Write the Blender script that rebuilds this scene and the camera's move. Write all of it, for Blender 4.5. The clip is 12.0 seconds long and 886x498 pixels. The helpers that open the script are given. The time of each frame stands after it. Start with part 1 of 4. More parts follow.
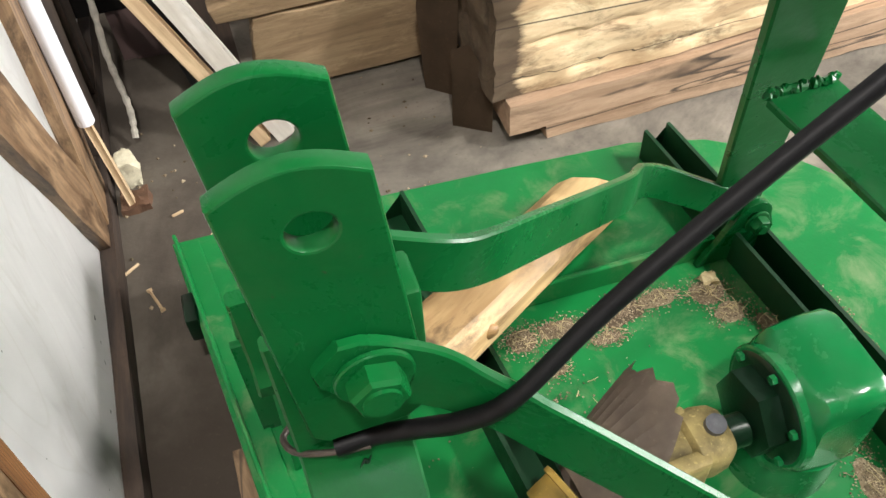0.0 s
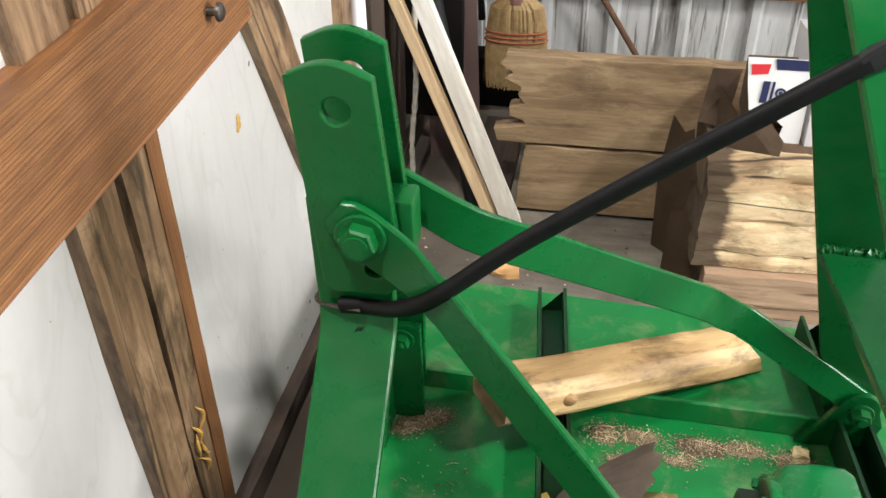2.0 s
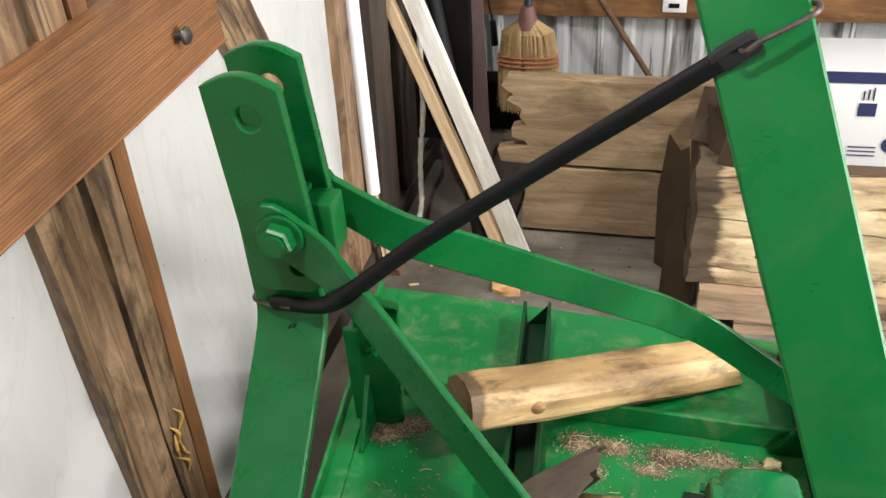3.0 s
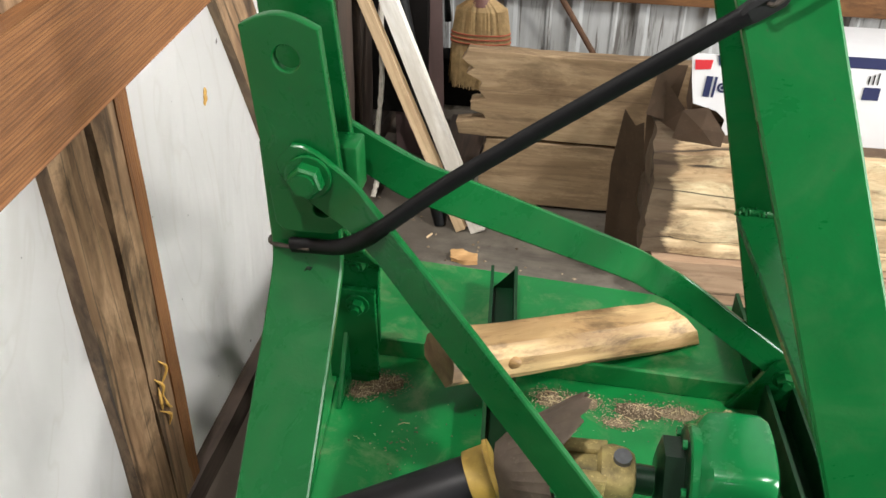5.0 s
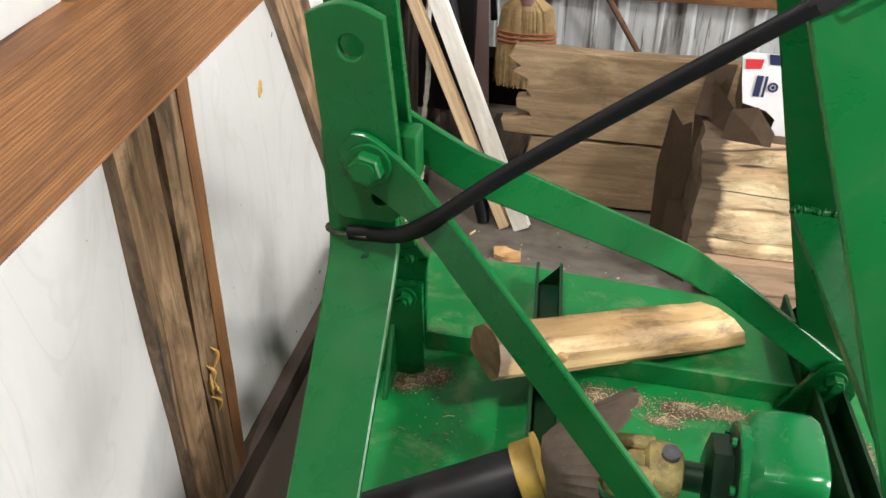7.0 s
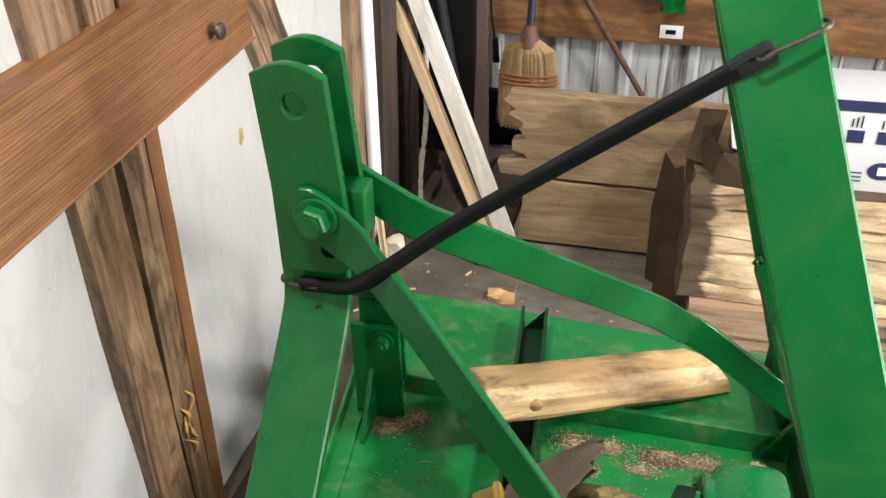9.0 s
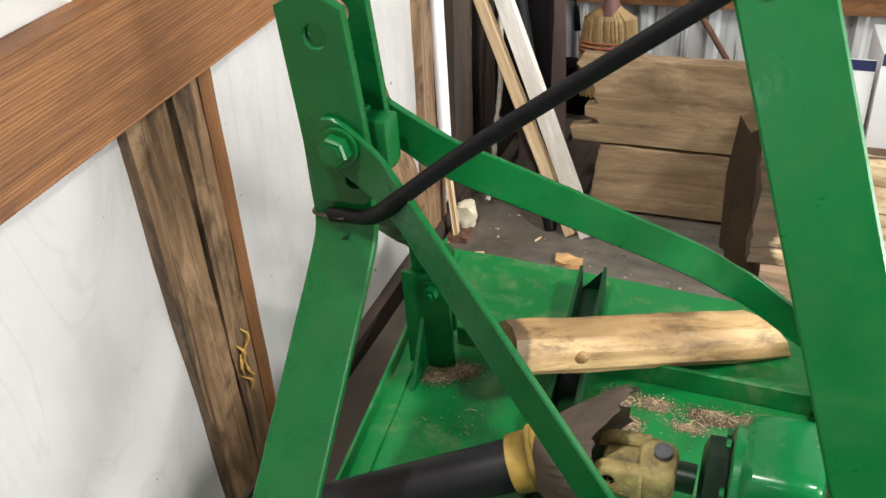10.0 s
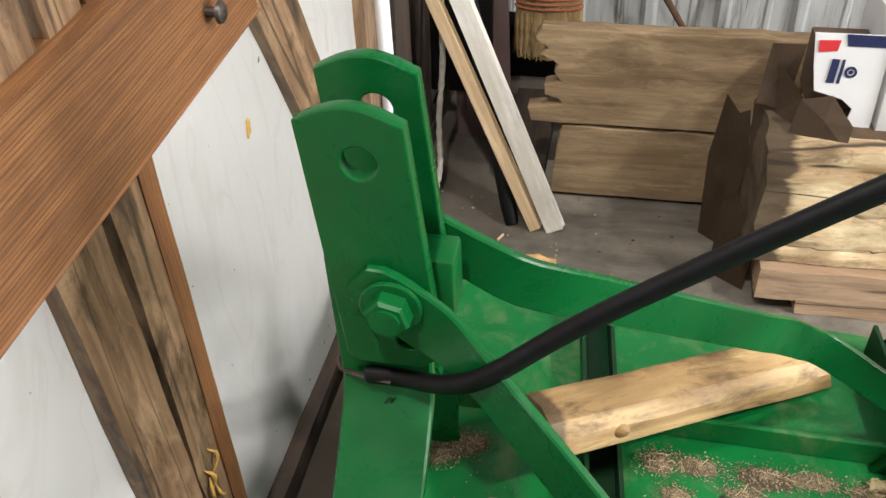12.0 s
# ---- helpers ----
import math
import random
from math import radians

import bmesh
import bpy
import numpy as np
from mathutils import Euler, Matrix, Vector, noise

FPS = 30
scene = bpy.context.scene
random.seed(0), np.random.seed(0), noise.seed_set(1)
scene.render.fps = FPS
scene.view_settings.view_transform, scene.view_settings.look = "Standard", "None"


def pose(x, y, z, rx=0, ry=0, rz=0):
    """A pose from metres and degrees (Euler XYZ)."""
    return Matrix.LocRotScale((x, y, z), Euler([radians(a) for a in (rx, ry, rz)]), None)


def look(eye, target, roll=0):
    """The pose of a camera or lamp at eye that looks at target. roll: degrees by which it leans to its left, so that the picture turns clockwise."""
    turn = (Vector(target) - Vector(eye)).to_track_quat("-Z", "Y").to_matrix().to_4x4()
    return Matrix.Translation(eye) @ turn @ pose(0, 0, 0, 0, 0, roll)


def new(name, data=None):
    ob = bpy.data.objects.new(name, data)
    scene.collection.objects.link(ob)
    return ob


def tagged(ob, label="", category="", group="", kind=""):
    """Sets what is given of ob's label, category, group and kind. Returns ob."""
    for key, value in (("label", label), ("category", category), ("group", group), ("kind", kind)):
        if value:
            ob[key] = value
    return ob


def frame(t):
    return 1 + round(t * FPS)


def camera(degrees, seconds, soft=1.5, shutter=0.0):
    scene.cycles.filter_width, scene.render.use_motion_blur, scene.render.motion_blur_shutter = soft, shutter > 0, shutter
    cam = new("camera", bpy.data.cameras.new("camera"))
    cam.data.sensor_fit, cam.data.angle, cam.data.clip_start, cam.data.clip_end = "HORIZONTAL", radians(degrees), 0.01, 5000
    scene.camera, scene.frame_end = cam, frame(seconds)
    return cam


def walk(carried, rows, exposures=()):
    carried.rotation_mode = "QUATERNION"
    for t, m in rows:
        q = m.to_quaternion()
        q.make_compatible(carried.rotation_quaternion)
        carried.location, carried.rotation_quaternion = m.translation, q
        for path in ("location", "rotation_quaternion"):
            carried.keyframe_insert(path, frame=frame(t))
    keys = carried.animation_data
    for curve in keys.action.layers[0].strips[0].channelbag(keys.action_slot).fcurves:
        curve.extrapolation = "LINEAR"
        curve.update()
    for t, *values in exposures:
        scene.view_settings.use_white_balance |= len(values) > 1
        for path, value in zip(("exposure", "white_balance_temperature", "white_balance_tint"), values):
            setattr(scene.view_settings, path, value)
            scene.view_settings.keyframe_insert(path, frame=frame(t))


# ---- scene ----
cam = camera(54.3, 12.0)
PATH = [
    (0, (-0.077, 0.019, 0.976), (0.269, 1.259, -0.555), -3.8),
    (0.5, (-0.021, -0.031, 0.959), (0.109, 1.307, -0.521), -2.4),
    (1, (0.044, -0.072, 0.944), (-0.195, 1.275, -0.515), -3.9),
    (1.5, (0.064, -0.135, 0.978), (-0.279, 1.306, -0.366), -4.8),
    (2, (0.108, -0.261, 0.998), (-0.217, 1.327, -0.174), -1.5),
    (2.5, (0.182, -0.285, 1.004), (-0.234, 1.339, -0.086), -2.3),
    (3, (0.229, -0.282, 0.996), (-0.242, 1.315, -0.111), -4.3),
    (3.2, (0.236, -0.284, 0.994), (-0.23, 1.307, -0.125), -4.6),
    (4.8, (0.162, -0.345, 0.986), (-0.12, 1.276, -0.152), -0.1),
    (5, (0.154, -0.344, 0.985), (-0.122, 1.278, -0.152), 0.4),
    (5.5, (0.137, -0.345, 0.988), (-0.173, 1.27, -0.151), 0.6),
    (6, (0.133, -0.346, 0.986), (-0.214, 1.258, -0.157), -0.0),
    (6.5, (0.137, -0.355, 0.982), (-0.214, 1.249, -0.16), -0.2),
    (6.7, (0.138, -0.359, 0.98), (-0.215, 1.245, -0.16), -0.1),
    (8.5, (0.136, -0.358, 0.993), (-0.232, 1.286, -0.086), -0.5),
    (9, (0.206, -0.341, 0.999), (-0.224, 1.293, -0.071), -1.0),
    (9.5, (0.273, -0.335, 0.973), (-0.289, 1.256, -0.102), -2.5),
    (10, (0.29, -0.358, 0.963), (-0.372, 1.188, -0.12), -4.3),
    (10.5, (0.243, -0.41, 0.971), (-0.358, 1.156, -0.117), -3.0),
    (11, (0.197, -0.348, 0.97), (-0.375, 1.231, -0.116), -0.3),
    (11.5, (0.161, -0.224, 0.978), (-0.458, 1.313, -0.141), -3.7),
    (12, (0.068, -0.131, 0.99), (-0.297, 1.378, -0.271), -3.3),
]
walk(cam, [(t, look(eye, target, roll)) for t, eye, target, roll in PATH], [(0, -0.02), (0.5, -0.06), (1, -0.24), (1.5, -0.18), (2.5, -0.16), (3, -0.20), (5, -0.20), (6.5, -0.18), (9.5, -0.20), (10.5, -0.30), (11, -0.26), (12, -0.34)])

# ---- light ----
world = bpy.data.worlds.new("shed_world")
world.use_nodes = True
scene.world = world
world.node_tree.nodes["Background"].inputs["Color"].default_value = (0.9, 0.95, 1.0, 1)
world.node_tree.nodes["Background"].inputs["Strength"].default_value = 0.006


def area_lamp(name, place, target, power, sx, sy, color):
    data = bpy.data.lights.new(name, "AREA")
    data.shape, data.size, data.size_y, data.energy, data.color = "RECTANGLE", sx, sy, power, color
    ob = new(name, data)
    ob.matrix_world = look(place, target)
    return ob


area_lamp("ceiling_lamp", (-0.10, -0.45, 2.40), (-0.05, 0.4, 0.2), 44, 0.07, 0.07, (1.0, 0.96, 0.91))
area_lamp("tube_lamp", (1.85, -0.02, 2.40), (0.2, 0.65, 0.2), 62, 0.25, 0.10, (1.0, 0.97, 0.92))
area_lamp("doorway_light", (3.42, 0.02, 0.85), (-0.3, 0.35, 0.45), 275, 1.5, 1.4, (1.0, 0.985, 0.96))
area_lamp("window_light", (-0.06, -2.9, 1.60), (-0.06, 0.2, 0.5), 9, 0.13, 0.17, (0.95, 0.98, 1.0))


# ---- node helpers ----
def material(name, rough=0.6, metal=0.0):
    m = bpy.data.materials.new(name)
    m.use_nodes = True
    b = m.node_tree.nodes["Principled BSDF"]
    b.inputs["Roughness"].default_value, b.inputs["Metallic"].default_value = rough, metal
    return m, m.node_tree, b


def node(nt, kind, **values):
    n = nt.nodes.new(kind)
    for k, v in values.items():
        n.inputs[k.replace("_", " ")].default_value = v
    return n


def coords(nt, scale=(1, 1, 1), shift=True):
    tc = nt.nodes.new("ShaderNodeTexCoord")
    mp = nt.nodes.new("ShaderNodeMapping")
    mp.inputs["Scale"].default_value = scale
    nt.links.new(tc.outputs["Object"], mp.inputs["Vector"])
    if shift:
        info = nt.nodes.new("ShaderNodeObjectInfo")
        mul = nt.nodes.new("ShaderNodeVectorMath")
        mul.operation = "SCALE"
        mul.inputs[0].default_value = (13.0, 7.0, 5.0)
        nt.links.new(info.outputs["Random"], mul.inputs["Scale"])
        nt.links.new(mul.outputs[0], mp.inputs["Location"])
    return mp.outputs["Vector"]


def noise_tex(nt, vec, scale, detail=4.0, rough=0.55, distortion=0.0):
    n = node(nt, "ShaderNodeTexNoise", Scale=scale, Detail=detail, Roughness=rough, Distortion=distortion)
    nt.links.new(vec, n.inputs["Vector"])
    return n.outputs["Fac"]


def ramp(nt, fac, stops):
    r = nt.nodes.new("ShaderNodeValToRGB")
    el = r.color_ramp.elements
    while len(el) < len(stops):
        el.new(0.5)
    for e, (p, c) in zip(el, stops):
        e.position, e.color = p, (*c, 1) if len(c) == 3 else c
    nt.links.new(fac, r.inputs["Fac"])
    return r.outputs["Color"]


def grey(v):
    return (v, v, v)


def mix(nt, fac, a, b, mode="MIX"):
    m = nt.nodes.new("ShaderNodeMix")
    m.data_type, m.blend_type = "RGBA", mode
    for sock, val in ((m.inputs[0], fac), (m.inputs[6], a), (m.inputs[7], b)):
        if isinstance(val, (int, float)):
            sock.default_value = val
        elif isinstance(val, tuple):
            sock.default_value = (*val, 1)
        else:
            nt.links.new(val, sock)
    return m.outputs[2]


def bump(nt, b, height, strength, distance):
    n = node(nt, "ShaderNodeBump", Strength=strength, Distance=distance)
    nt.links.new(height, n.inputs["Height"])
    nt.links.new(n.outputs["Normal"], b.inputs["Normal"])


# ---- materials ----
def green_paint(name, base, dark, dust, rough, gloss=0.34):
    """Brushed machine enamel: brush ripples, small dirt specks, thin dust."""
    m, nt, b = material(name, rough)
    v = coords(nt, shift=False)
    big = noise_tex(nt, v, 9.0, 5.0, 0.6)
    col = mix(nt, ramp(nt, big, [(0.3, grey(0)), (0.75, grey(1))]), base, dark)
    film = noise_tex(nt, v, 14.0, 8.0, 0.72, 0.6)
    col = mix(nt, ramp(nt, film, [(0.5, grey(0)), (0.78, grey(dust))]), col, (0.30, 0.29, 0.17))
    speck = noise_tex(nt, v, 210.0, 2.0)
    col = mix(nt, ramp(nt, speck, [(0.74, grey(0)), (0.78, grey(0.55))]), col, (0.05, 0.05, 0.03))
    nt.links.new(col, b.inputs["Base Color"])
    nt.links.new(ramp(nt, film, [(0.35, grey(rough)), (0.8, grey(min(0.8, rough + 0.3)))]), b.inputs["Roughness"])
    ripple = noise_tex(nt, coords(nt, (1, 1, 1), False), 70.0, 3.0)
    fleck = noise_tex(nt, coords(nt, (1, 1, 1), False), 260.0, 2.0)
    bump(nt, b, mix(nt, 0.25, ripple, fleck), 0.28, 0.0012)
    b.inputs["Specular IOR Level"].default_value = gloss
    return m


GREEN = green_paint("green_enamel", (0.0026, 0.096, 0.0215), (0.0020, 0.074, 0.016), 0.03, 0.20, 0.24)
# Copy of the green for the frame legs, lightened for lamp light on them.
FRAME = green_paint("lit_green_enamel", (0.0032, 0.118, 0.026), (0.0026, 0.095, 0.021), 0.05, 0.24, 0.30)
DECK = green_paint("dusty_green_enamel", (0.0050, 0.180, 0.040), (0.0042, 0.135, 0.031), 0.50, 0.29)
# Green darkened to carry the shade inside the open channels.
CHANNEL = green_paint("shaded_green_channel", (0.002, 0.042, 0.012), (0.0015, 0.026, 0.008), 0.05, 0.40)
GEAR = green_paint("glossy_green_enamel", (0.006, 0.150, 0.042), (0.005, 0.115, 0.030), 0.10, 0.15, 0.45)


def wood(name, light, mid, dark, stretch=9.0, fine=55.0, stains=0.5, rough=0.75, depth=0.0012, cracks=0.0, bands=2.6, char=0.0, reach=0.04, stripe=0.35, patch=0.35):
    """Sawn timber with the grain along the object's x axis."""
    m, nt, b = material(name, rough)
    v = coords(nt, (1.0, stretch, stretch))
    g1 = noise_tex(nt, v, 3.2, 6.0, 0.6, 0.8)
    g2 = noise_tex(nt, coords(nt, (0.6, stretch * 1.6, stretch * 1.6)), fine / 4, 3.0, 0.6)
    w = node(nt, "ShaderNodeTexWave", Scale=bands, Distortion=7.0, Detail=3.0)
    w.inputs["Detail Scale"].default_value = 1.2
    w.bands_direction = "Y"
    nt.links.new(v, w.inputs["Vector"])
    col = ramp(nt, g1, [(0.28, dark), (0.5, mid), (0.72, light)])
    col = mix(nt, ramp(nt, w.outputs["Fac"], [(0.06, grey(stripe)), (0.42, grey(0))]), col, dark)
    col = mix(nt, ramp(nt, g2, [(0.4, grey(0.35)), (0.6, grey(0))]), col, dark)
    worn = noise_tex(nt, coords(nt, (0.9, 3.2, 3.2)), 8.0, 7.0, 0.7, 0.7)
    col = mix(nt, ramp(nt, worn, [(0.50, grey(0)), (0.66, grey(patch))]), col, tuple(min(0.85, c * 1.35) for c in light))
    blot = noise_tex(nt, coords(nt, (0.8, 2.2, 2.2)), 10.0, 7.0, 0.72, 0.5)
    col = mix(nt, ramp(nt, blot, [(0.50, grey(0)), (0.64, grey(stains))]), col, tuple(c * 0.4 for c in dark))
    pore = noise_tex(nt, coords(nt, (4.0, 30.0, 30.0)), 9.0, 3.0, 0.6)
    col = mix(nt, ramp(nt, pore, [(0.62, grey(0)), (0.76, grey(0.35))]), col, tuple(c * 0.5 for c in dark))
    if cracks:
        cr = noise_tex(nt, coords(nt, (0.28, 5.0, 5.0)), 1.9, 3.0, 0.5, 0.4)
        col = mix(nt, ramp(nt, cr, [(0.491, grey(0)), (0.497, grey(cracks)), (0.502, grey(cracks)), (0.508, grey(0))]), col, (0.02, 0.014, 0.01))
    if char:
        raw = nt.nodes.new("ShaderNodeTexCoord")
        sep = nt.nodes.new("ShaderNodeSeparateXYZ")
        nt.links.new(raw.outputs["Object"], sep.inputs[0])
        wob = nt.nodes.new("ShaderNodeMath")
        wob.operation = "MULTIPLY_ADD"
        wob.inputs[1].default_value = -2 * reach
        nt.links.new(noise_tex(nt, coords(nt, (0.6, 3, 3)), 9.0, 5.0, 0.65), wob.inputs[0])
        nt.links.new(sep.outputs["X"], wob.inputs[2])
        col = mix(nt, ramp(nt, wob.outputs[0], [(0.0, grey(char)), (reach * 0.35, grey(0))]), col, (0.045, 0.027, 0.015))
    nt.links.new(col, b.inputs["Base Color"])
    bump(nt, b, g2, 0.5, depth)
    return m


RAIL_WOOD = wood("orange_fir_board", (0.265, 0.118, 0.039), (0.200, 0.084, 0.027), (0.085, 0.033, 0.011), 20.0, 90, 0.25, 0.6, 0.0014, 0.0, 4.2, stripe=0.75, patch=0.15)
STUD_WOOD = wood("weathered_brown_stud", (0.34, 0.225, 0.130), (0.22, 0.135, 0.073), (0.085, 0.045, 0.022), 7.0, 60, 0.9, 0.5, cracks=0.75, stripe=0.4, patch=0.45)
POST_WOOD = wood("new_pine_post", (0.66, 0.42, 0.20), (0.55, 0.33, 0.14), (0.40, 0.22, 0.09), 7.0, 50, 0.12)
# Dark brown boards, taken darker still for the back corner's shade.
DARK_WOOD = wood("dark_and_shaded_board", (0.070, 0.044, 0.030), (0.042, 0.027, 0.019), (0.020, 0.014, 0.011), 9.0, 50, 0.5)
PLANK_WOOD = wood("grey_weathered_plank", (0.43, 0.313, 0.188), (0.31, 0.213, 0.120), (0.155, 0.098, 0.053), 5.0, 60, 0.4, 0.85, 0.002, 0.4, 1.2, stripe=0.12, patch=0.4)
HEWN_WOOD = wood("rotten_hewn_beam", (0.72, 0.56, 0.36), (0.60, 0.45, 0.27), (0.32, 0.20, 0.10), 2.6, 50, 0.8, 0.88, 0.005, 0.95, 0.9, 0.9, 0.035, stripe=0.15, patch=0.6)
LOWER_WOOD = wood("brown_sill_timber", (0.46, 0.32, 0.215), (0.37, 0.25, 0.16), (0.22, 0.135, 0.08), 5.0, 50, 0.35, 0.85, 0.003, 0.9, stripe=0.12, patch=0.3)
BILLET_WOOD = wood("debarked_pine_billet", (0.62, 0.45, 0.23), (0.50, 0.34, 0.155), (0.29, 0.17, 0.07), 6.0, 50, 0.85, 0.6, 0.0012, 0.0, 2.2, 0.75, 0.016, stripe=0.55, patch=0.15)
KNOT_WOOD = wood("brown_pine_knot", (0.42, 0.25, 0.10), (0.30, 0.165, 0.062), (0.14, 0.070, 0.028), 3.0, 60, 0.7, 0.55)
OSB_WOOD = wood("orange_plywood_header", (0.30, 0.150, 0.058), (0.20, 0.092, 0.034), (0.095, 0.042, 0.016), 3.0, 40, 0.7)
WHITE_WOOD = wood("whitewashed_stick", (0.80, 0.78, 0.73), (0.70, 0.67, 0.61), (0.50, 0.46, 0.40), 5.0, 60, 0.2)
STICK_WOOD = wood("pale_pine_stick", (0.66, 0.50, 0.32), (0.56, 0.41, 0.25), (0.40, 0.27, 0.15), 9.0, 60, 0.15)


def plain(name, color, rough=0.5, metal=0.0, var=0.25, scale=30.0, relief=0.0006, gloss=0.5):
    m, nt, b = material(name, rough, metal)
    b.inputs["Specular IOR Level"].default_value = gloss
    v = coords(nt)
    n = noise_tex(nt, v, scale, 5.0, 0.6)
    col = mix(nt, ramp(nt, n, [(0.3, grey(0)), (0.7, grey(1))]), color, tuple(c * (1 - var) for c in color))
    n2 = noise_tex(nt, v, scale * 6, 3.0)
    col = mix(nt, ramp(nt, n2, [(0.6, grey(0)), (0.75, grey(var))]), col, tuple(min(1, c * 1.5 + 0.004) for c in color))
    nt.links.new(col, b.inputs["Base Color"])
    if relief:
        bump(nt, b, n2, 0.3, relief)
    return m


RUBBER = plain("black_rubber", (0.005, 0.005, 0.006), 0.55, 0, 0.4, 60, 0.0006, 0.2)
RUBBER_EYE = plain("worn_grey_rubber", (0.016, 0.0165, 0.018), 0.6, 0, 0.5, 90, 0.0006, 0.3)
STEEL = plain("dull_zinc_steel", (0.42, 0.43, 0.45), 0.38, 0.9, 0.25, 80)
PIN_STEEL = plain("dull_grey_steel", (0.16, 0.165, 0.18), 0.5, 0.6, 0.35, 90)
DARK_STEEL = plain("rusty_hook_wire", (0.10, 0.085, 0.075), 0.45, 0.7, 0.5, 120)
TUBE = plain("scuffed_black_plastic", (0.010, 0.010, 0.012), 0.45, 0, 0.3, 25, 0.0006, 0.3)
YELLOW = plain("yellow_plastic_collar", (0.40, 0.26, 0.050), 0.5, 0, 0.35, 40)
YOKE = plain("worn_yellow_casting", (0.46, 0.36, 0.14), 0.65, 0.0, 0.75, 38, 0.0015)
BLACKIRON = plain("black_green_casting", (0.004, 0.018, 0.008), 0.30, 0, 0.4, 40, 0.0006, 0.35)
GUARD = plain("sun_bleached_brown_guard", (0.20, 0.155, 0.120), 0.7, 0, 0.4, 30)
PAPER = plain("white_printed_board", (0.68, 0.68, 0.70), 0.5, 0, 0.06, 15, 0)
NAVY = plain("navy_print", (0.02, 0.025, 0.085), 0.45, 0, 0.2, 20, 0)
RED = plain("red_print", (0.55, 0.03, 0.04), 0.45, 0, 0.1, 20, 0)
CARTON = plain("brown_cardboard", (0.115, 0.072, 0.042), 0.8, 0, 0.35, 18, 0.001)
PIPE = plain("white_plastic_pipe", (0.78, 0.78, 0.82), 0.35, 0, 0.08, 20, 0)
FOAM = plain("cream_foam", (0.74, 0.68, 0.50), 0.85, 0, 0.25, 60, 0.003)
ROPE = plain("dirty_white_rope", (0.56, 0.52, 0.45), 0.9, 0, 0.4, 90, 0.002)
STRAW = plain("broom_straw", (0.46, 0.31, 0.14), 0.7, 0, 0.45, 70)
DRYGRASS = plain("dry_grass", (0.58, 0.47, 0.26), 0.75, 0, 0.4, 90, 0)
CHAFF, chaff_nt, chaff_b = material("brown_chaff", 0.95)
chaff_geo = chaff_nt.nodes.new("ShaderNodeNewGeometry")
chaff_nt.links.new(ramp(chaff_nt, chaff_geo.outputs["Random Per Island"], [(0.0, (0.075, 0.055, 0.034)), (0.4, (0.19, 0.142, 0.090)), (0.8, (0.29, 0.225, 0.145)), (1.0, (0.48, 0.40, 0.27))]), chaff_b.inputs["Base Color"])
THREAD = plain("red_broom_thread", (0.42, 0.10, 0.05), 0.8, 0, 0.3, 60, 0)
BLUE = plain("dark_blue_broom_handle", (0.016, 0.024, 0.055), 0.45, 0, 0.3, 40)
COLLAR = plain("faded_red_collar", (0.17, 0.075, 0.06), 0.6, 0, 0.4, 40)
PURPLE = plain("purple_brown_steel_sheet", (0.105, 0.066, 0.062), 0.55, 0, 0.25, 12)
SOOT = plain("black_painted_pole", (0.006, 0.007, 0.008), 0.55, 0, 0.4, 30, 0.0006, 0.2)
RUST = plain("rusty_iron", (0.16, 0.085, 0.05), 0.85, 0.2, 0.5, 60, 0.002)
RESIN = plain("yellow_resin", (0.62, 0.36, 0.08), 0.45, 0, 0.4, 60, 0.002)
PINK = plain("red_pipe", (0.38, 0.10, 0.07), 0.5, 0, 0.2, 30)
# Flat black for shade in the back corner and for small print.
BLACKSHADE = plain("black_shade_and_print", (0.008, 0.007, 0.0065), 0.9, 0, 0.4, 20, 0.0006, 0.1)


